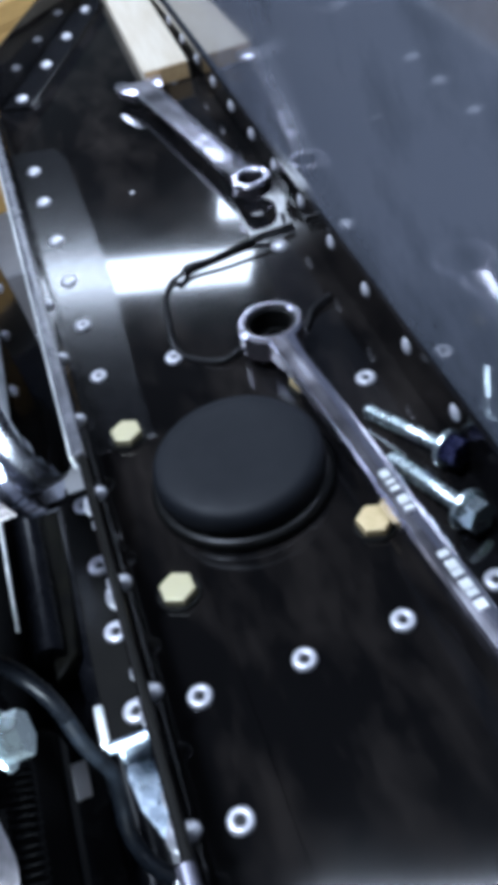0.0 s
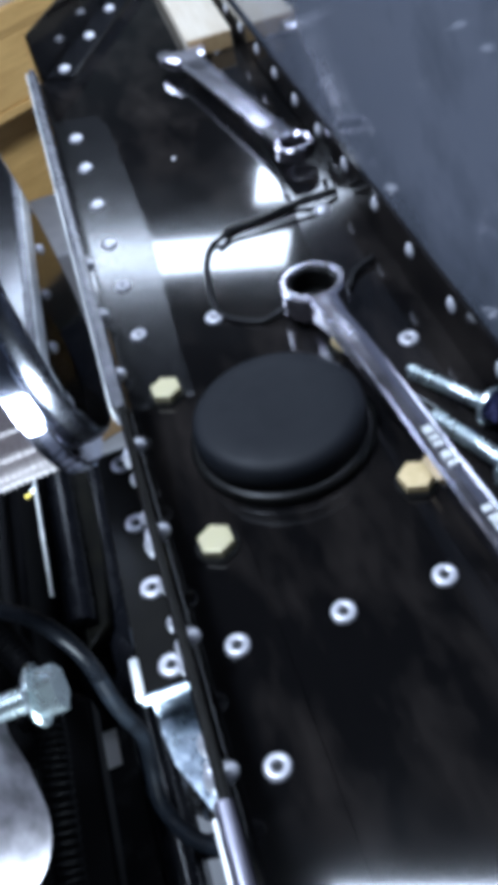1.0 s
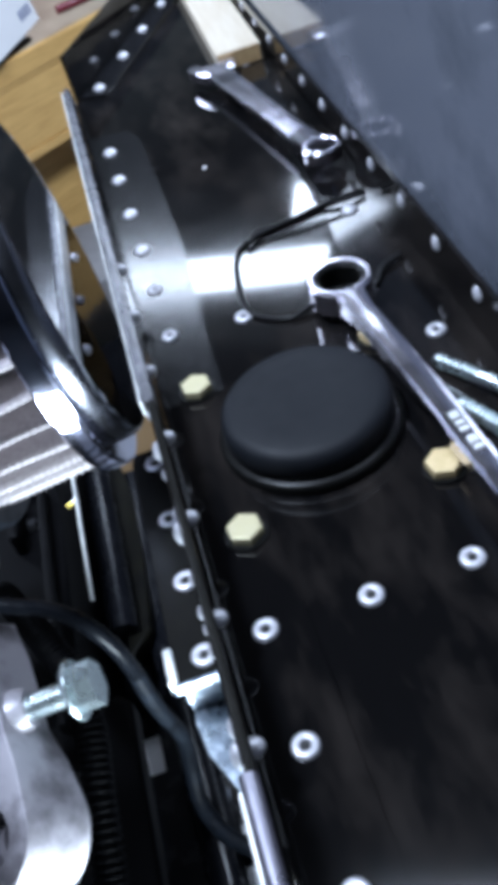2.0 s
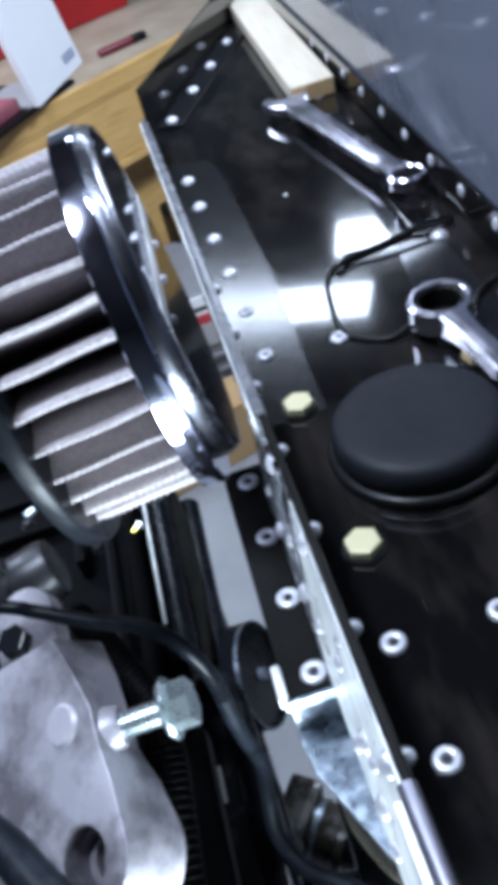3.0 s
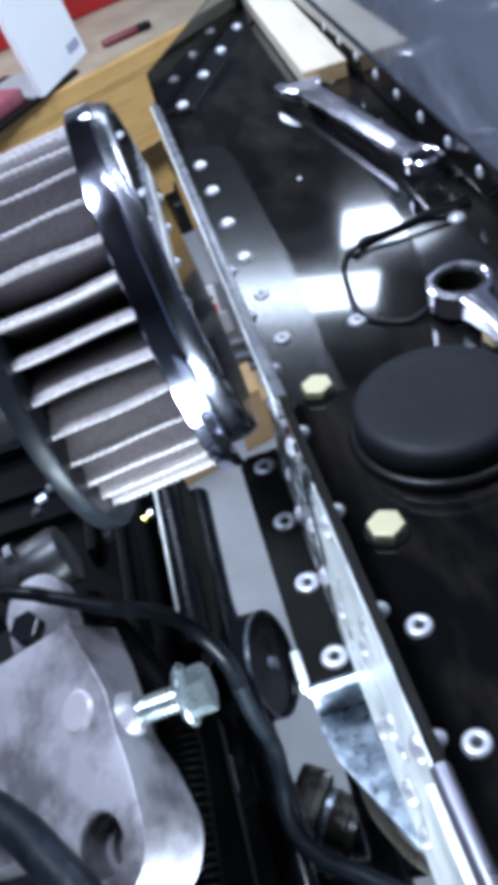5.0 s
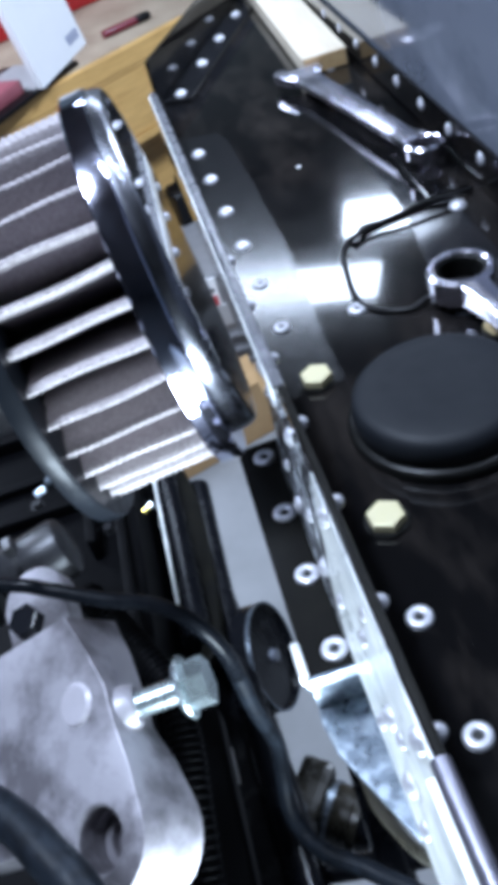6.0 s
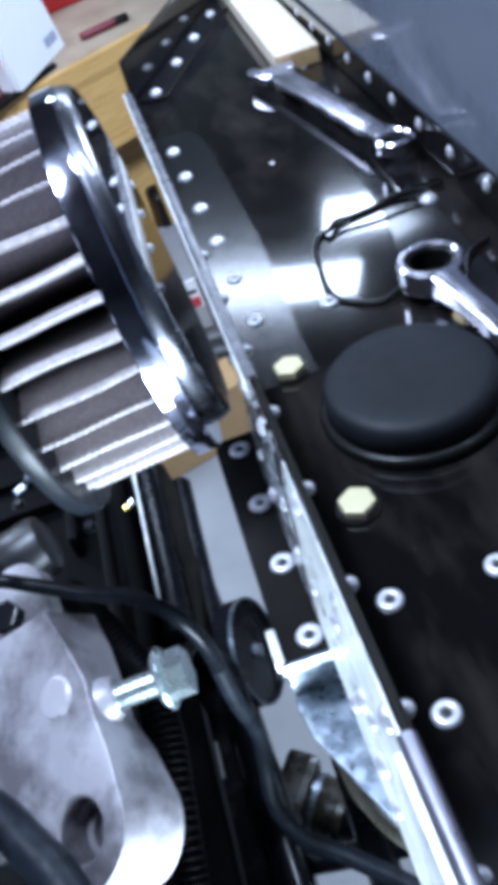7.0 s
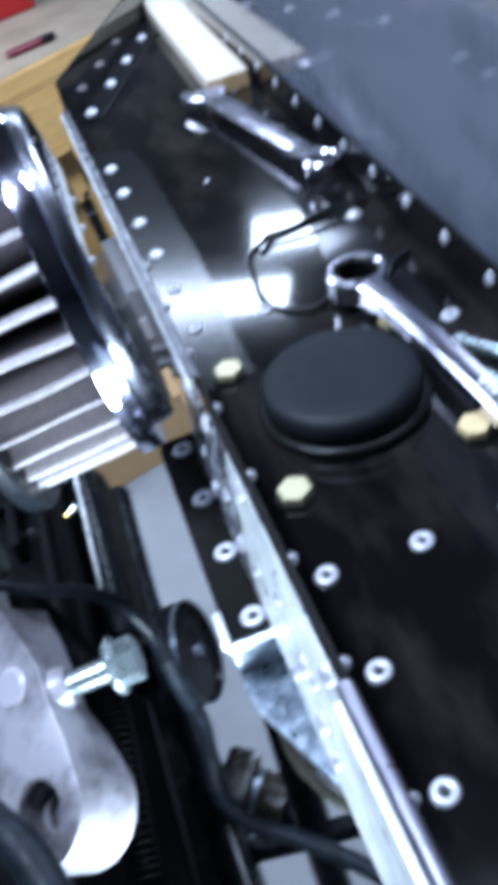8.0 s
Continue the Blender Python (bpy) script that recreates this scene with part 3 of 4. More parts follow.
def lettering(t, rows):
    """Raised unreadable lettering on a handle, as plain bars coloured bright for highlights."""
    for x0, x1, z in rows:
        part("lettering_bar", box(bmesh.new(), x0, x1, -0.0017, 0.0019, z, z + 0.0006, 0.0002), M["bright"], t, "raised unreadable lettering, coloured bright for its highlights")


spanner("combination_spanner", "chrome combination spanner lying along the tray", (0.1055, 0.1495, 0), (0.0800, 0.342, 0), 0.0108, 0.0077, 0.0085, 0.0072, 0.032, 0.0165, 0.0115, 0.0085, taper=1.0)
ratchet = spanner("ratchet_spanner", "large chrome ratchet ring spanner beside the filler cap", (0.0735, 0.0250, 0), (0.0890, -0.212, 0), 0.0146, 0.0110, 0.0125, 0.0060, 0.034, 0.0165, 0.0098, 0.0115, taper=0.0, arch=0.0025)

# Added dark lining gives the ring's hole its shade.
part("ratchet_gear", lathe(bmesh.new(), [(0.0070, -0.0050), (0.0107, -0.0050), (0.0107, 0.0046), (0.0100, 0.0050), (0.0092, 0.0042), (0.0090, -0.0040)], 36, close=False), M["gasket"], ratchet, "dark lining put in for the shade inside the ring", smooth=30).matrix_basis = pose(0, 0, 0.0098)
lettering(ratchet, [(0.084 + 0.0044 * k + 0.0006 * (k % 3), 0.0862 + 0.0044 * k + 0.0010 * ((k * 5) % 3), 0.0157) for k in range(9)] + [(0.142 + 0.0042 * k, 0.1444 + 0.0042 * k + 0.0012 * (k % 2), 0.0156) for k in range(6)])

# ---- loose bolts ----
def flange_bolt(head, tail, label, shank_r, z, head_mat):
    head, tail = Vector((*head, z)), Vector((*tail, shank_r + 0.0005))
    d = tail - head
    t = thing("flange_bolt", label, "bolt", "loose bolts in the tray", at=aim(head, d))
    r = shank_r * 2.0
    part("bolt_head", slab(bmesh.new(), [(r * math.cos(math.radians(60 * i)), r * math.sin(math.radians(60 * i))) for i in range(6)][::-1], 0.0, -0.0065, 0.0), head_mat, t, smooth=20)
    part("flange", lathe(bmesh.new(), [(0.0, -0.0002), (r * 1.22, -0.0002), (r * 1.26, 0.0008), (r * 1.15, 0.0020), (0.0, 0.0020)], 32), M["boltzinc"], t, smooth=40)
    n = int((d.length - 0.002) / 0.0016)
    prof = [(0.0, 0.002), (shank_r, 0.002), (shank_r, d.length * 0.45)]
    k = d.length * 0.45
    while k < d.length - 0.002:
        prof += [(shank_r * 0.92, k + 0.0005), (shank_r, k + 0.0010)]
        k += 0.0011
    prof += [(shank_r * 0.7, d.length), (0.0, d.length)]
    part("shank", lathe(bmesh.new(), prof, 20), M["boltzinc"], t, smooth=30)


flange_bolt((0.1085, -0.071), (0.0918, -0.0335), "zinc flange bolt with a dark blue head, lying by the spanner", 0.0029, 0.0078, M["blued"])
flange_bolt((0.1012, -0.100), (0.0894, -0.0618), "zinc-plated flange bolt with a dull head, lying in the tray", 0.0031, 0.0082, M["boltzinc"])

# ---- wire loop ----
wire = [(0.114, 0.110), (0.102, 0.1085), (0.0895, 0.1105), (0.073, 0.1078), (0.0560, 0.1070), (0.0505, 0.1010), (0.0440, 0.0990), (0.0385, 0.0880), (0.0357, 0.0740), (0.0328, 0.0520), (0.0358, 0.0388), (0.0495, 0.0272),
        (0.0615, 0.0300), (0.076, 0.0290), (0.090, 0.0304), (0.0975, 0.040), (0.1085, 0.0455)]
bm = tube(bmesh.new(), [(0.103, 0.1050, 0.004), (0.089, 0.1062, 0.0052), (0.073, 0.1040, 0.0042), (0.057, 0.1035, 0.003), (0.0475, 0.0985, 0.003)], 0.0011, 8, 6)
tagged(part("wire", tube(bm, [(x, y, 0.0016 + 0.001 * math.sin(i * 1.7)) for i, (x, y) in enumerate(wire)], 0.0013, 8, 6), M["plastic"], smooth=60), "thin black plastic-covered wire bent into a loop on the tray", "wire")

# ---- wooden stick ----
stick = thing("wooden_stick", "pale pine batten lying along the lip of the tray", "batten", at=pose(0.1030, 0.332, 0.0022, 0, 0, -2.4))
part("batten", box(bmesh.new(), -0.0160, 0.0160, 0.0, 0.55, 0.0, 0.0125, 0.001), M["pine"], stick)
part("end_grain", box(bmesh.new(), -0.0148, 0.0148, -0.0006, 0.0003, 0.0010, 0.0115), M["endgrain"], stick, "brown end grain")

# ---- reflective sheet behind the right lip ----
part("paint_chip", lathe(bmesh.new(), [(0.0, 0.0007), (0.0011, 0.0005), (0.0015, 0.0)], 8), M["chip"], tray, "small bare chip").matrix_basis = pose(0.0465, 0.2027, 0)
bm = bmesh.new()
face = bm.faces.new([bm.verts.new((right_x(y) + 0.0024, y, z)) for y, z in ((Y0, -0.05), (0.75, -0.05), (0.75, 0.080), (0.26, 0.085), (0.10, 0.175), (Y0, 0.175))])
push = bmesh.ops.extrude_face_region(bm, geom=[face])
bmesh.ops.translate(bm, verts=[v for v in push["geom"] if isinstance(v, bmesh.types.BMVert)], vec=(0.002, 0, 0))
bmesh.ops.recalc_face_normals(bm, faces=bm.faces)
tagged(part("metal_sheet", bm, M["sheet"]), "upright scuffed grey aluminium sheet behind the tray", "metal sheet")

# ---- outer flange of the tray and galvanised bracket ----
fl = thing("mounting_rail", "black steel mounting rail with zinc rivet nuts", "rail")
part("rail_plate", slab(bmesh.new(), [(-0.0192, 0.024), (-0.0385, 0.024), (-0.0405, 0.018), (-0.0420, -0.104), (-0.0192, -0.104)], -0.0435, -0.0405, 0.0005), M["rail"], fl)
for y, z in ((0.0135, 0), (-0.024, 0), (-0.0595, 0), (-0.0962, 0)):
    rivet_nut(-0.0297, y, -0.0405, fl, 0.90)

br = thing("galvanised_bracket", "galvanised steel bracket below the tray's lip", "bracket")


def side_plate(corners):
    bm = bmesh.new()
    f = bm.faces.new([bm.verts.new(p) for p in corners])
    g = bmesh.ops.extrude_face_region(bm, geom=[f])
    bmesh.ops.translate(bm, verts=[e for e in g["geom"] if isinstance(e, bmesh.types.BMVert)], vec=(0.0014, 0, 0))
    bmesh.ops.recalc_face_normals(bm, faces=bm.faces)
    return bm


part("bracket_plate", side_plate(((-0.0240, 0.002, -0.0400), (-0.0208, 0.002, 0.006), (-0.0196, -0.072, 0.0215), (-0.0248, -0.086, -0.0400))), M["blotch"], br, "half-bare black painted face")
part("bracket_plate", side_plate(((-0.0248, -0.0861, -0.0400), (-0.0196, -0.0721, 0.0215), (-0.0196, -0.1834, 0.0215), (-0.0210, -0.1836, 0.005), (-0.0210, -0.42, 0.005), (-0.0250, -0.42, -0.0400))), M["bright"], br, "bright bare steel face")
for y, z in ((-0.030, -0.010), (-0.064, -0.006), (-0.100, -0.012), (-0.126, 0.001), (-0.140, -0.022), (-0.158, -0.004), (-0.176, -0.020), (0.006, 0.013), (-0.008, 0.010), (-0.020, 0.014)):
    shared("stud", dome, br, aim((-0.0206 - 0.00011 * (0.012 - z) * 1000, y, z), (-1, 0, 0.1)) @ Matrix.Scale(0.62, 4))
for y, z in ((-0.046, 0.017), (-0.091, 0.019), (-0.039, -0.024), (-0.072, -0.026), (-0.147, -0.010), (-0.162, -0.021), (-0.172, 0.018)):
    shared("stud", dome, br, aim((-0.0200 - 0.00008 * (0.0215 - z) * 1000, y, z), (-1, 0, 0.15)) @ Matrix.Scale(0.85, 4), "larger bright stud")
part("bracket_edge", box(bmesh.new(), -0.0432, -0.0200, -0.1064, -0.1044, -0.0445, -0.0400, 0.0005), M["galv"], br)
# The lamp's reflection on this arm is put in as a brighter material.
part("bracket_edge", box(bmesh.new(), -0.0447, -0.0412, -0.1043, -0.0885, -0.0445, -0.0392, 0.0010), M["bright"], br, "corner coloured bright for its lamp reflection")
part("gusset", slab(bmesh.new(), [(-0.0205, -0.0965), (-0.0417, -0.0965), (-0.0425, -0.105), (-0.0404, -0.1184), (-0.031, -0.1403), (-0.0241, -0.1567), (-0.0190, -0.1645)], -0.0695, -0.0670, 0.0005), M["galv"], br)
part("bracket_web", lip(bmesh.new(), (-0.0417, -0.0985, 0), (-0.0220, -0.0985, 0), -0.050, 0.0016, (0, -1, 0), low=-0.0668), M["galv"], br)
trim = thing("edge_trim", "bright bare metal trim clipped over the tray's lip", "trim")
part("trim_channel", box(bmesh.new(), -0.0226, -0.0194, -0.42, -0.1835, 0.006, 0.0222, 0.0010), M["bright"], trim)
part("trim_bead", tube(bmesh.new(), [(-0.0182, -0.1836, 0.0276), (-0.0182, -0.30, 0.0278), (-0.0182, -0.42, 0.0276)], 0.0026, 14, smooth=False), M["trimgrey"], trim, "dull rolled edge of the trim", smooth=60)

# ---- air filter ----
AX = Vector((1.0, -0.0133, 0.1113)).normalized()
FC = Vector((-0.0438, 0.0466, 0.0419))
flt = thing("air_filter", "round pleated air filter with a polished chrome end cap", "air filter", at=aim(FC, AX))
R, RP, LB = 0.0800, 0.0765, 0.0560
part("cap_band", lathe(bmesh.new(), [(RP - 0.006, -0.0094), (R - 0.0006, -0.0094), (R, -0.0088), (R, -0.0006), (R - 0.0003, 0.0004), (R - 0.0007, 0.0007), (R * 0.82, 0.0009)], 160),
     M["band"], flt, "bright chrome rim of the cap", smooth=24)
RL = R * 0.935
LID_AT = aim(FC, AX).inverted() @ aim(FC + Vector((0, 0, 0.0050)), Vector((1.0, -0.0167, 0.1426)).normalized())
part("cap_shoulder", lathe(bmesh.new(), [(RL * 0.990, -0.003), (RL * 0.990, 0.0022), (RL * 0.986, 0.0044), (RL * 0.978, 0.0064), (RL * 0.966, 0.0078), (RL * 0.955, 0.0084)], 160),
     M["shoulder"], flt, "brushed chrome shoulder of the cap, coloured dark for its reflection", smooth=60).matrix_basis = LID_AT
part("end_cap", lathe(bmesh.new(), [(RL * 0.955, 0.0084), (RL * 0.938, 0.0086), (RL * 0.9, 0.0086), (RL * 0.5, 0.0086), (0, 0.0086)], 160),
     M["capsteel"], flt, "polished chrome flat cap", smooth=60).matrix_basis = LID_AT
part("rubber_base", lathe(bmesh.new(), [(0.03, -LB - 0.009), (RP + 0.0015, -LB - 0.009), (RP + 0.0072, -LB - 0.0075), (RP + 0.0078, -LB - 0.002), (RP + 0.0066, -LB), (RP - 0.012, -LB + 0.0005)], 96), M["ringrubber"], flt, "black rubber base ring", smooth=50)
# Near-black core supplies the shade deep between the pleats.
part("inner_core", lathe(bmesh.new(), [(RP - 0.0345, -LB - 0.001), (RP - 0.0345, -0.009)], 64), M["gauzein"], flt, "inner core coloured dark for the shade between pleats")
PLEATS = 32
w = math.pi / PLEATS
for v in range(3):
    bm = bmesh.new()
    prof = []
    for i in range(25):
        s = -1 + 2 * i / 24
        rr = RP - 0.001 - 0.034 * (1 - math.exp(-((abs(s) / 0.50) ** 3.2)))
        prof.append((rr, s * w))
    rows = []
    for j in range(67):
        k = j / 66
        z = -LB - 0.0005 + (LB - 0.0085) * k
        bend = 0.012 * math.sin(2.2 * k + v * 2.1) * math.sin(math.pi * k) + 0.006 * (v - 1) * k
        row = []
        for rr, a in prof:
            rr += 0.0005 * math.sin(j * math.pi / 2 + 0.6) * max(0.0, 1 - (RP - rr) / 0.006)
            lift = 1 if rr > RP - 0.012 else 0.3
            row.append(bm.verts.new((rr * math.cos(a + bend * lift), rr * math.sin(a + bend * lift), z)))
        rows.append(row)
    for a, b in zip(rows, rows[1:]):
        for k in range(len(prof) - 1):
            bm.faces.new((a[k], a[k + 1], b[k + 1], b[k]))
    for f in bm.faces:
        f.smooth = True
    pleat = bpy.data.meshes.new("pleat")
    bm.normal_update()
    bm.to_mesh(pleat)
    bm.free()
    pleat.materials.append(M["gauze"])
    for k in range(v, PLEATS, 3):
        shared("pleat", pleat, flt, pose(0, 0, 0, 0, 0, 360 * k / PLEATS + 7.6))
neck = part("neck", lathe(bmesh.new(), [(0.030, -0.062), (0.032, -0.062), (0.032, -0.14), (0.0, -0.14)], 40), M["plastic"], flt, smooth=50)

# ---- engine casting ----
FACE = Matrix(((0.8650, 0.0241, -0.5012, -0.136), (-0.1831, 0.9451, -0.2706, -0.095), (0.4672, 0.3259, 0.8219, -0.090), (0, 0, 0, 1)))
eng = thing("engine_casting", "bare cast aluminium engine mount with a drilled lug", "engine part", at=FACE)
HX, HY, HR = -0.0025, -0.0112, 0.0122
out = [(-0.002, 0.082), (-0.060, 0.083), (-0.095, 0.060), (-0.095, 0.0), (-0.045, -0.004), (-0.029, -0.014)]
for a in range(200, 371, 10):
    out.append((HX + 0.0245 * math.cos(math.radians(a)), HY + 0.0235 * math.sin(math.radians(a))))
out += [(0.0195, 0.012), (0.0160, 0.028), (0.0146, 0.044), (0.007, 0.063)]
bm = bmesh.new()
CASTK = 0.031
levels = ((0.0010, 0.0), (0.0003, -0.0003), (0.0, -0.0012), (-0.0012, -CASTK * 0.5), (-0.002, -CASTK))
cx = sum(p[0] for p in out) / len(out)
cy = sum(p[1] for p in out) / len(out)
loops = []
for inset, z in levels:
    ring = []
    for x, y in out:
        d = Vector((x - cx, y - cy))
        d = d * (1 - inset / d.length)
        waist = max(0.0, 1.0 - abs(y - 0.036) / 0.040) if x > -0.01 else 0.0
        ring.append(bm.verts.new((cx + d.x + 0.36 * waist * min(z + 0.002, 0.0), cy + d.y, z)))
    loops.append(ring)
n = len(out)
for a, b in zip(loops, loops[1:]):
    for i in range(n):
        bm.faces.new((a[i], b[i], b[(i + 1) % n], a[(i + 1) % n]))
bm.faces.new(loops[-1][::-1])
bore = [[bm.verts.new((HX + r * math.cos(2 * math.pi * i / 32), HY + r * math.sin(2 * math.pi * i / 32), z)) for i in range(32)] for r, z in ((HR + 0.0012, 0.0), (HR, -0.0012), (HR, -0.022))]
for a, b in zip(bore, bore[1:]):
    for i in range(32):
        bm.faces.new((a[i], a[(i + 1) % 32], b[(i + 1) % 32], b[i]))
bm.faces.new(bore[-1])
edges = [bm.edges.get((ring[i], ring[(i + 1) % len(ring)])) for ring in (loops[0], bore[0]) for i in range(len(ring))]
bmesh.ops.triangle_fill(bm, edges=edges, use_beauty=True)
bmesh.ops.recalc_face_normals(bm, faces=bm.faces)
part("casting_body", bm, M["cast"], eng, smooth=30)
part("bore", lathe(bmesh.new(), [(0.0, -0.020), (HR - 0.0035, -0.020), (HR - 0.0035, -0.0155), (HR - 0.0003, -0.0150), (HR - 0.0003, -0.009)], 32), M["cast"], eng, "dark drilled bore").matrix_basis = pose(HX, HY, 0)
part("boss", lathe(bmesh.new(), [(0.0, 0.0016), (0.0078, 0.0016), (0.0092, 0.0), (0.0, -0.001)], 32), M["machined"], eng, "machined round pad", smooth=30).matrix_basis = pose(-0.0030, 0.0425, 0)
part("bolt_boss", lathe(bmesh.new(), [(0.0, 0.006), (0.0080, 0.006), (0.0095, 0.004), (0.0105, -0.004), (0.0, -0.004)], 32), M["cast"], eng, "round boss for the bolt", smooth=30).matrix_basis = FACE.inverted() @ aim((-0.1185, -0.0600, -0.0835), (1, -0.05, 0.12))

eb_ = thing("engine_bolt", "zinc flange bolt screwed into the casting", "bolt", at=aim((-0.0905, -0.0615, -0.0802), (-1, 0.05, -0.12)))
r = 0.0105
part("bolt_head", slab(bmesh.new(), [(r * math.cos(math.radians(60 * i + 12)), r * math.sin(math.radians(60 * i + 12))) for i in range(6)], -0.0095, 0.0, 0.0), M["boltzinc"], eb_, smooth=20)
part("flange", lathe(bmesh.new(), [(0.0, -0.0002), (0.0130, -0.0002), (0.0135, 0.0008), (0.0115, 0.0030), (0.0, 0.0030)], 40), M["boltzinc"], eb_, smooth=40)
part("shank", lathe(bmesh.new(), [(0.0, 0.002), (0.0055, 0.002), (0.0055, 0.032), (0.0, 0.032)], 28), M["boltzinc"], eb_, smooth=40)

# ---- black chassis under the engine ----
ch = thing("chassis", "black painted vehicle frame below the engine", "vehicle frame")
part("frame_plate", slab(bmesh.new(), [(-0.60, 0.62), (-0.60, -0.40), (-0.073, -0.40), (-0.073, -0.02), (-0.080, 0.17), (-0.086, 0.255), (-0.092, 0.31), (-0.110, 0.40), (-0.118, 0.52), (-0.118, 0.62)], -0.36, -0.33, 0.003, 3), M["frame"], ch, smooth=40)
part("frame_tube", tube(bmesh.new(), [(-0.086, 0.30, -0.30), (-0.0885, 0.2222, -0.30), (-0.090, 0.15, -0.305), (-0.086, 0.0, -0.31), (-0.080, -0.25, -0.32)], 0.0105, 14), M["frame"], ch, smooth=60)
part("frame_tube", tube(bmesh.new(), [(-0.112, 0.36, -0.27), (-0.111, 0.24, -0.275), (-0.112, 0.12, -0.28)], 0.012, 14), M["frame"], ch, smooth=60)
part("frame_gusset", slab(bmesh.new(), [(-0.112, 0.335), (-0.112, 0.10), (-0.092, 0.12), (-0.0875, 0.20), (-0.0865, 0.2414), (-0.0862, 0.2586), (-0.0885, 0.29), (-0.093, 0.318), (-0.101, 0.335)], -0.30, -0.285, 0.004, 3), M["olivedark"], ch, "dark grimy gusset plate", smooth=40)
part("side_cover", slab(bmesh.new(), [(-0.30, 0.35), (-0.30, -0.02), (-0.128, -0.02), (-0.124, 0.18), (-0.126, 0.35)], -0.30, -0.20, 0.012, 3), M["deep"], ch, smooth=40)
part("leg", tube(bmesh.new(), [(-0.022, 0.03, -0.20), (-0.0285, -0.018, -0.30), (-0.031, -0.056, -0.38), (-0.032, -0.10, -0.52), (-0.03, -0.12, FLOOR)], 0.0115, 12, 6), M["frame"], ch, smooth=60)
part("leg", tube(bmesh.new(), [(0.06, 0.2, -0.002), (0.06, 0.22, -0.7), (0.06, 0.22, FLOOR)], 0.014, 12, 4), M["frame"], ch, smooth=60)
part("leg", tube(bmesh.new(), [(-0.20, 0.2, -0.36), (-0.25, 0.22, -0.7), (-0.25, 0.22, FLOOR)], 0.02, 12, 4), M["frame"], ch, smooth=60)
part("cross_tube", tube(bmesh.new(), [(-0.10, -0.03, -0.34), (-0.03, -0.04, -0.345), (0.06, -0.05, -0.35)], 0.008, 12, 6), M["frame"], ch, smooth=60)

# Made-up black plate that hides the white square in views from the left.
part("battery_cover", slab(bmesh.new(), [(-0.30, 0.02), (-0.30, -0.30), (-0.098, -0.30), (-0.098, 0.012), (-0.106, 0.02)], -0.222, -0.206, 0.004, 3), M["deep"], ch, smooth=40)
# Flat white square added for a pale spot between the black parts.
part("sticker", box(bmesh.new(), -0.148, -0.1110, 0.034, 0.062, -0.3298, -0.3288), M["white"], ch, "small blank white patch added on the frame plate")

# electric motor below the frame
mo = thing("starter_motor", "grimy dark electric motor below the frame", "motor", at=aim((-0.058, 0.046, -0.44), (0.75, -0.55, -0.1)))
part("motor_can", lathe(bmesh.new(), [(0.0, -0.035), (0.022, -0.035), (0.025, -0.031), (0.025, 0.012), (0.028, 0.014), (0.028, 0.020), (0.0, 0.020)], 36), M["olive"], mo, smooth=40)
part("band", lathe(bmesh.new(), [(0.0252, -0.006), (0.0262, -0.006), (0.0262, -0.002), (0.0252, -0.002)], 36), M["galv"], mo, "bright steel band", smooth=40)
part("end_bell", lathe(bmesh.new(), [(0.0, 0.020), (0.020, 0.020), (0.018, 0.030), (0.008, 0.033), (0.0, 0.033)], 30), M["frame"], mo, smooth=40)
part("terminal_block", box(bmesh.new(), -0.024, 0.024, 0.010, 0.040, -0.033, -0.006, 0.007), M["olive"], mo)

# pulley disc
pu = thing("pulley", "black pulley wheel with a bright worn rim", "pulley", at=aim((-0.0680, 0.1255, -0.33), (0.92, -0.28, 0.27)) @ Matrix.Scale(0.94, 4))
part("pulley_disc", lathe(bmesh.new(), [(0.0, 0.002), (0.012, 0.003), (0.03, 0.000), (0.039, 0.001), (0.0415, 0.005), (0.0440, 0.005), (0.0440, -0.012), (0.0, -0.012)], 64), M["frame"], pu, smooth=35)
part("rim", lathe(bmesh.new(), [(0.0428, 0.0051), (0.0441, 0.0052), (0.0443, 0.0040), (0.0442, 0.002)], 64), M["galv"], pu, "bright worn rim", smooth=50)
part("hub", lathe(bmesh.new(), [(0.0, 0.007), (0.005, 0.007), (0.006, 0.002)], 20), M["sheet"], pu, "small grey hub", smooth=50)

# hoses and cables
CABLE = [(-0.26, 0.045, -0.052), (-0.161, 0.001, -0.050), (-0.138, -0.008, -0.055), (-0.116, -0.0175, -0.062), (-0.0978, -0.0228, -0.068), (-0.0862, -0.0288, -0.075), (-0.0788, -0.0338, -0.085), (-0.0746, -0.0360, -0.100),
         (-0.0734, -0.0355, -0.120), (-0.0722, -0.0375, -0.148), (-0.0692, -0.0350, -0.183), (-0.0722, -0.0365, -0.210), (-0.0752, -0.0460, -0.230), (-0.0716, -0.0575, -0.240), (-0.0630, -0.0710, -0.240), (-0.044, -0.087, -0.240), (-0.01, -0.12, -0.245), (0.02, -0.17, -0.25)]
cable_ob = thing("cable", "black sheathed cable curving over the casting and frame", "cable")
part("sheath", tube(bmesh.new(), CABLE[:9], 0.0034, 14, radii=(0.0032, 0.0040)), M["jacket"], cable_ob, smooth=60)
part("worn_sheath", tube(bmesh.new(), CABLE[8:], 0.0046, 14, radii=(0.0040, 0.0052)), M["hose"], cable_ob, "greyish worn lower sheath", smooth=60)
tagged(part("push_rod", tube(bmesh.new(), [(-0.0965, 0.19, -0.14), (-0.1025, 0.0636, -0.17)], 0.0011, 8, smooth=False), M["bright"], smooth=60), "thin bright steel rod below the air filter", "rod")
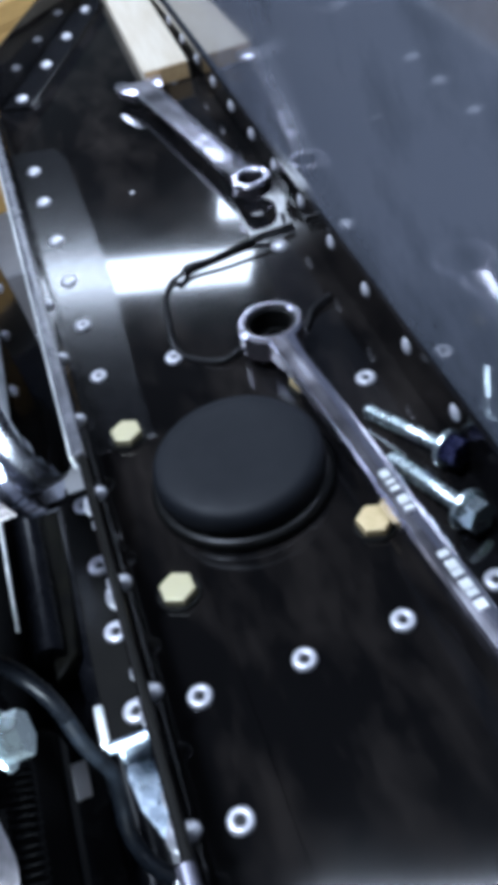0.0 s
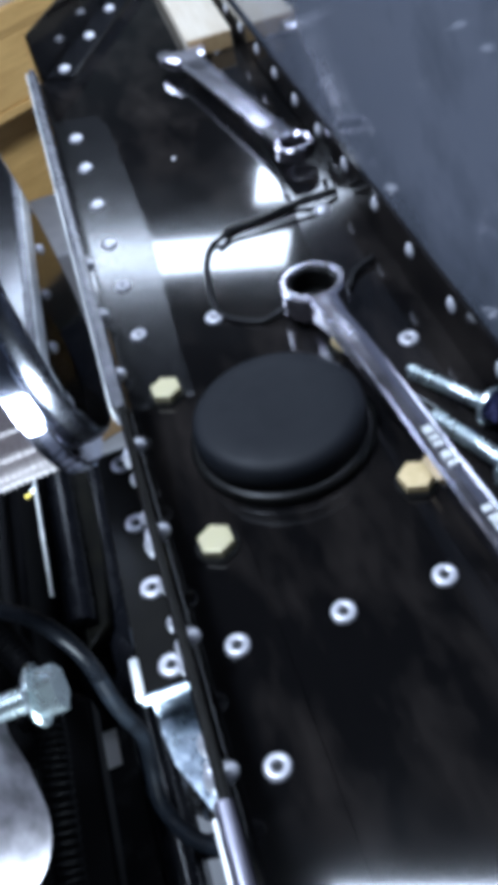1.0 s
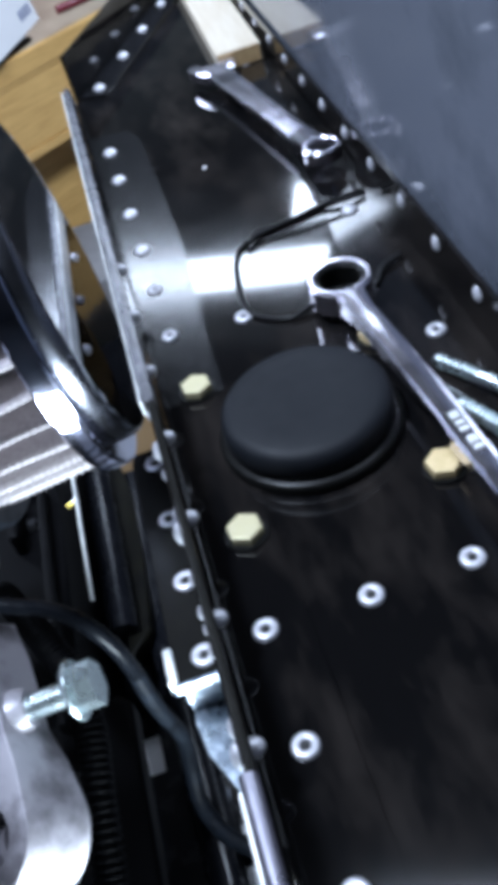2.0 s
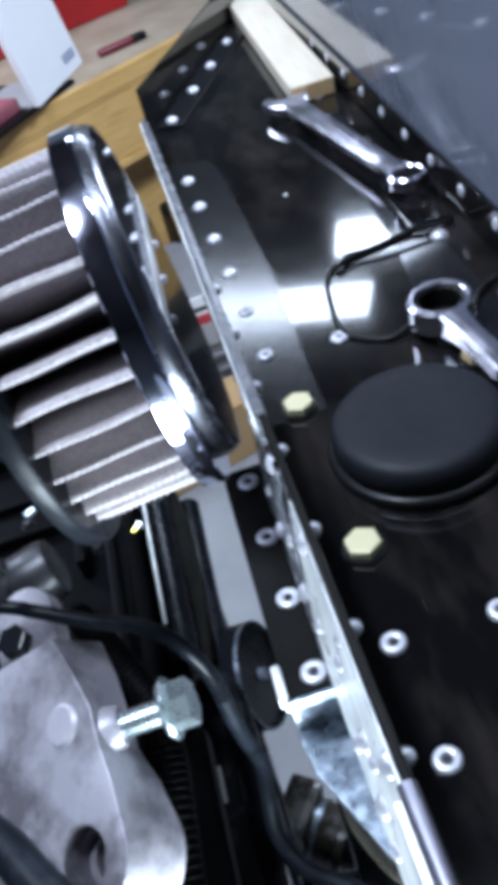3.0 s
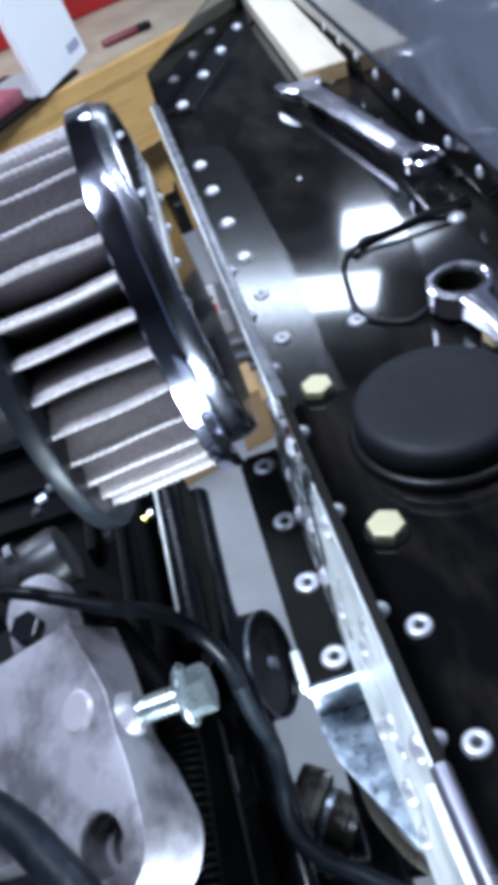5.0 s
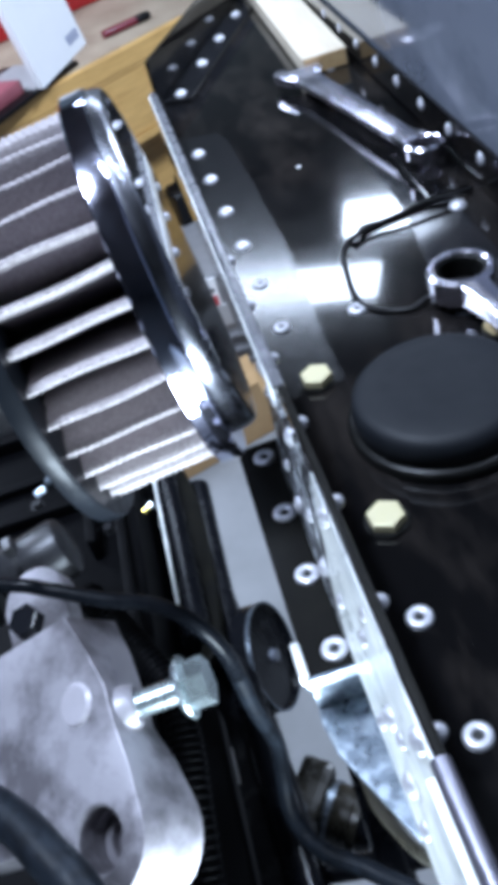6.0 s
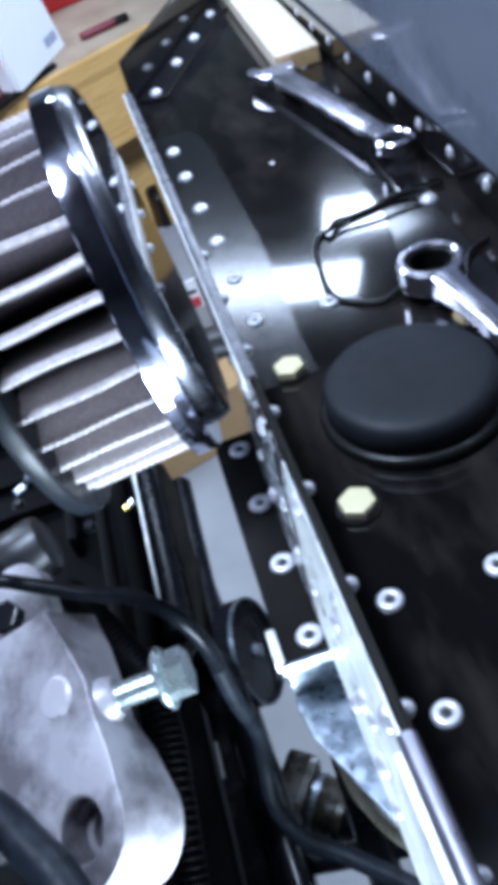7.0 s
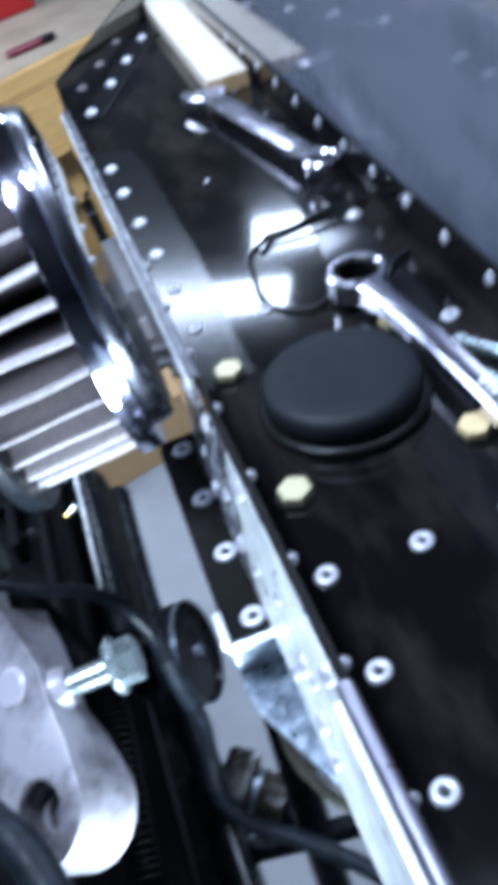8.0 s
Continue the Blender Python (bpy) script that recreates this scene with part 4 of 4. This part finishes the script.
tagged(part("thick_hose", tube(bmesh.new(), [(-0.22, -0.055, -0.05), (-0.162, -0.105, -0.05), (-0.142, -0.130, -0.05), (-0.128, -0.155, -0.055), (-0.11, -0.22, -0.07)], 0.0075, 16), M["hose"], smooth=60), "dark grey rubber hose crossing the casting", "hose")
path = spline([(-0.150, 0.075, -0.15), (-0.1371, 0.0497, -0.15), (-0.1251, 0.0247, -0.15), (-0.1142, -0.0002, -0.155), (-0.1105, -0.0304, -0.16), (-0.1130, -0.0599, -0.17), (-0.118, -0.10, -0.19)], 24)
conduit = thing("corrugated_conduit", "black corrugated plastic conduit beside the casting", "conduit")
part("core", tube(bmesh.new(), [tuple(p) for p in path], 0.0076, 12, smooth=False), M["deep"], conduit, smooth=60)
rib = bpy.data.meshes.new("rib")
b_ = lathe(bmesh.new(), [(0.0074, -0.0010), (0.0083, -0.0008), (0.0086, 0.0), (0.0083, 0.0008), (0.0074, 0.0010)], 16)
for f in b_.faces:
    f.smooth = True
b_.to_mesh(rib)
b_.free()
rib.materials.append(M["deep"])
run = 0.0
for p, q in zip(path, path[1:]):
    run += (q - p).length
    if run > 0.0033:
        shared("rib", rib, conduit, aim(q, q - p))
        run = 0.0
tagged(part("olive_hose", tube(bmesh.new(), [(-0.0300, -0.100, -0.095), (-0.0302, -0.1211, -0.10), (-0.0262, -0.1350, -0.10), (-0.0200, -0.1470, -0.10), (-0.008, -0.156, -0.10), (0.03, -0.17, -0.10)], 0.0055, 14), M["olive"], smooth=60), "grimy olive hose below the bracket", "hose")

cn = thing("steel_canister", "grimy bare metal cylinder below the air filter", "canister", at=aim((-0.171, 0.098, -0.135), (0.97, 0.12, 0.20)) @ Matrix.Scale(0.84, 4))
part("canister_body", lathe(bmesh.new(), [(0.0, -0.026), (0.021, -0.026), (0.0225, -0.024), (0.0225, 0.016), (0.021, 0.021), (0.016, 0.0235), (0.0, 0.0235)], 40), M["grime"], cn, smooth=40)
part("canister_cap", lathe(bmesh.new(), [(0.0238, -0.028), (0.0245, -0.060), (0.020, -0.064), (0.0, -0.064)], 40), M["plastic"], cn, "black cap", smooth=40)
part("clamp_band", lathe(bmesh.new(), [(0.0228, -0.012), (0.0236, -0.012), (0.0236, -0.007), (0.0228, -0.007)], 40), M["plastic"], cn, "black clamp band", smooth=40)
part("clamp_lug", box(bmesh.new(), -0.006, 0.006, 0.022, 0.030, -0.013, -0.006, 0.001), M["grime"], cn, "dull clamp lug")
for x0, x1, y, h in ((-0.29, -0.136, 0.205, 0.010), (-0.29, -0.134, 0.245, 0.007), (-0.29, -0.150, 0.300, 0.012)):
    part("cover_rib", box(bmesh.new(), x0, x1, y, y + 0.007, -0.1998, -0.1998 + h, 0.002), M["deep"], ch)
part("cover_rib", box(bmesh.new(), -0.1375, -0.1315, 0.0, 0.20, -0.1998, -0.188, 0.002), M["deep"], ch)
part("cover_rib", box(bmesh.new(), -0.157, -0.150, 0.15, 0.20, -0.1998, -0.180, 0.002), M["deep"], ch)
for x, y in ((-0.145, 0.175), (-0.143, 0.262), (-0.196, 0.225)):
    part("cover_bolt", lathe(bmesh.new(), [(0.0, 0.004), (0.0035, 0.004), (0.0042, 0.003), (0.0042, 0.0), (0.0055, 0.0), (0.0055, -0.001)], 6), M["grime"], ch, "dull small bolt").matrix_basis = pose(x, y, -0.199)
clip = thing("hose_clip", "small bright steel clip above the black cap", "clip", at=aim((-0.158, 0.1215, -0.104), (0.9, 0.3, 0.2)) @ Matrix.Scale(0.8, 4))
part("clip_strap", box(bmesh.new(), -0.0022, 0.0022, -0.002, 0.002, -0.005, 0.004, 0.0008), M["galv"], clip)
part("clip_screw", lathe(bmesh.new(), [(0.0, 0.004), (0.0024, 0.004), (0.0024, -0.001), (0.0, -0.001)], 8), M["galv"], clip).matrix_basis = pose(0.002, 0.001, 0.008, 0, 60, 0)
lg = thing("mounting_ear", "cast aluminium mounting ear behind the cable", "engine part", at=pose(-0.165, 0.040, -0.105, 15, -15, 0))
part("ear_body", slab(bmesh.new(), [(0.018 * math.cos(math.radians(a)), 0.018 * math.sin(math.radians(a))) for a in range(0, 181, 15)] + [(-0.018, -0.03), (0.018, -0.03)], -0.012, 0.0, 0.002, 3), M["cast"], lg, smooth=35)
part("nut", slab(bmesh.new(), [(0.009 * math.cos(math.radians(60 * a)), 0.009 * math.sin(math.radians(60 * a))) for a in range(6)], 0.0, 0.007, 0.0008), M["frame"], lg, "dark hex nut").matrix_basis = pose(-0.005, -0.012, 0)
bf = thing("brass_fitting", "small brass fitting under the air filter", "fitting", at=aim((-0.119, 0.185, -0.203), (0.8, 0.2, 0.3)) @ Matrix.Scale(0.42, 4))
part("fitting_body", lathe(bmesh.new(), [(0.0, 0.0), (0.005, 0.0), (0.005, 0.006), (0.003, 0.007), (0.003, 0.014), (0.0, 0.014)], 6), M["gold"], bf)
part("fitting_nut", lathe(bmesh.new(), [(0.0, 0.014), (0.006, 0.014), (0.006, 0.021), (0.0, 0.021)], 6), M["boltzinc"], bf, "zinc nut")

# ---- workbench ----
bench = thing("workbench", "plywood workbench with a dusty top", "workbench", at=pose(0.0, 2.27, 0, 0, 0, 31.0))
part("bench_top", box(bmesh.new(), -2.2, 1.9, 0.022, 0.75, -0.480, -0.45, 0.003), M["benchtop"], bench, "dusty worn bench top")
part("nosing", box(bmesh.new(), -2.2, 1.9, 0.0, 0.0218, -0.502, -0.4505, 0.004), M["wood"], bench)
part("nosing", box(bmesh.new(), -2.2, 1.9, 0.003, 0.0218, -0.512, -0.5035, 0.002), M["wood"], bench)
part("apron", box(bmesh.new(), -2.2, 1.9, 0.006, 0.026, -0.680, -0.5140, 0.003), M["wood"], bench)
part("apron_rail", box(bmesh.new(), -2.2, 1.9, 0.0, 0.028, -0.705, -0.682, 0.003), M["wood"], bench)
part("back_panel", box(bmesh.new(), -2.2, 1.9, 0.115, 0.135, -1.05, -0.482, 0.002), M["wood"], bench)
for x in (-1.9, 0.75, 1.7):
    part("leg", box(bmesh.new(), x - 0.05, x + 0.05, 0.03, 0.11, FLOOR, -0.482, 0.003), M["wood"], bench)

# things on the bench
bx_x = Vector((0.136, 0.161, 0.030)).normalized()
bx_y = Vector((-0.16, -0.104, 0.98)).cross(bx_x).normalized()
bx_z = bx_x.cross(bx_y)
bx_at = Matrix((bx_x, bx_y, bx_z)).transposed().to_4x4()
bx_at.translation = (-0.2174, 2.0757, -0.43)
bx = thing("white_box", "flat white card box leaning on the tool case", "box", at=bx_at)
part("carton", box(bmesh.new(), 0.0, 0.2132, 0.0, 0.022, 0.0, 0.50, 0.002), M["white"], bx)
for i in range(4):
    part("print_bar", box(bmesh.new(), 0.150 + i * 0.013, 0.159 + i * 0.013, -0.001, 0.0005, 0.028, 0.052), M["ink"], bx, "unreadable grey print")
mk = thing("marker_pen", "dark red marker pen lying on the bench", "pen", at=aim((-0.035, 2.42, -0.438), (0.93, 0.36, 0)))
part("barrel", lathe(bmesh.new(), [(0.0, 0.0), (0.010, 0.001), (0.0115, 0.02), (0.0115, 0.115), (0.0, 0.115)], 20), M["darkred"], mk, smooth=40)
part("pen_cap", lathe(bmesh.new(), [(0.0125, 0.112), (0.0125, 0.150), (0.010, 0.158), (0.0, 0.159)], 20), M["plastic"], mk, "dark cap", smooth=40)
tb = thing("red_tool_box", "red metal tool box at the back of the bench", "tool box", at=pose(-0.35, 2.75, -0.45, 0, 0, 22))
part("case", box(bmesh.new(), -0.5, 0.5, 0.0, 0.25, 0.0, 0.30, 0.01), M["red"], tb)
tr = thing("plastic_tool_case", "faded red plastic tool case with a black edge", "tool case", at=pose(-0.385, 1.950, -0.4495, 0, 0, 52))
part("lid", box(bmesh.new(), -0.35, 0.205, 0.01, 0.24, 0.012, 0.05, 0.012), M["pink"], tr)
part("end_block", box(bmesh.new(), 0.21, 0.395, -0.014, 0.20, 0.0135, 0.0190, 0.002), M["wallboard"], tr, "pale grey end piece")
part("base", box(bmesh.new(), -0.36, 0.405, -0.02, 0.25, 0.0, 0.013, 0.004), M["plastic"], tr, "black base edge")

# on the floor under the bench
cb = thing("cardboard_box", "closed brown cardboard box on the floor", "box", at=pose(-0.06, 1.545, FLOOR, 0, 0, 17))
part("carton", box(bmesh.new(), -0.26, 0.30, 0.0, 0.13, 0.0, 0.172, 0.004), M["card"], cb)
for y in (0.0, 0.0665):
    part("lid_flap", box(bmesh.new(), -0.261, 0.301, y - 0.001, y + 0.0655, 0.1725, 0.178, 0.002), M["card"], cb)
bg = thing("black_bag", "slumped black fabric bag standing under the bench", "bag", at=pose(0.055, 2.19, FLOOR, 0, 0, 18))
part("bag_body", slab(bmesh.new(), [(-0.06, -0.05), (0.05, -0.055), (0.065, -0.03), (0.06, 0.05), (-0.05, 0.055), (-0.065, 0.0)], 0.0, 0.50, 0.03, 4), M["plastic"], bg, smooth=60)
part("carry_strap", tube(bmesh.new(), [(-0.03, -0.02, 0.495), (-0.025, -0.025, 0.54), (0.02, -0.025, 0.545), (0.03, -0.02, 0.495)], 0.008, 8), M["rubber"], bg, smooth=60)
gb = thing("grey_crate", "grey plastic crate with a printed label under the bench", "crate", at=pose(0.0, 1.80, FLOOR, 0, 0, 2))
part("shell", box(bmesh.new(), -0.30, 0.30, 0.0, 0.35, 0.0, 0.40, 0.01), M["greyplastic"], gb)
part("front_panel", box(bmesh.new(), -0.06, 0.09, -0.006, 0.002, 0.235, 0.305, 0.003), M["wallboard"], gb, "pale grey panel")
for z in (0.06, 0.10, 0.14, 0.19):
    part("ridge", box(bmesh.new(), -0.30, 0.30, -0.010, 0.002, z, z + 0.014, 0.002), M["greyplastic"], gb)
lb = part("paper_label", box(bmesh.new(), -0.050, 0.040, -0.004, 0.002, 0.290, 0.392), M["white"], gb, "white printed label")
part("red_bar", box(bmesh.new(), -0.046, 0.034, -0.006, -0.002, 0.308, 0.338), M["redink"], lb, "red printed band")
part("print_bar", box(bmesh.new(), -0.044, 0.030, -0.006, -0.002, 0.352, 0.362), M["nuthole"], lb, "unreadable black print")
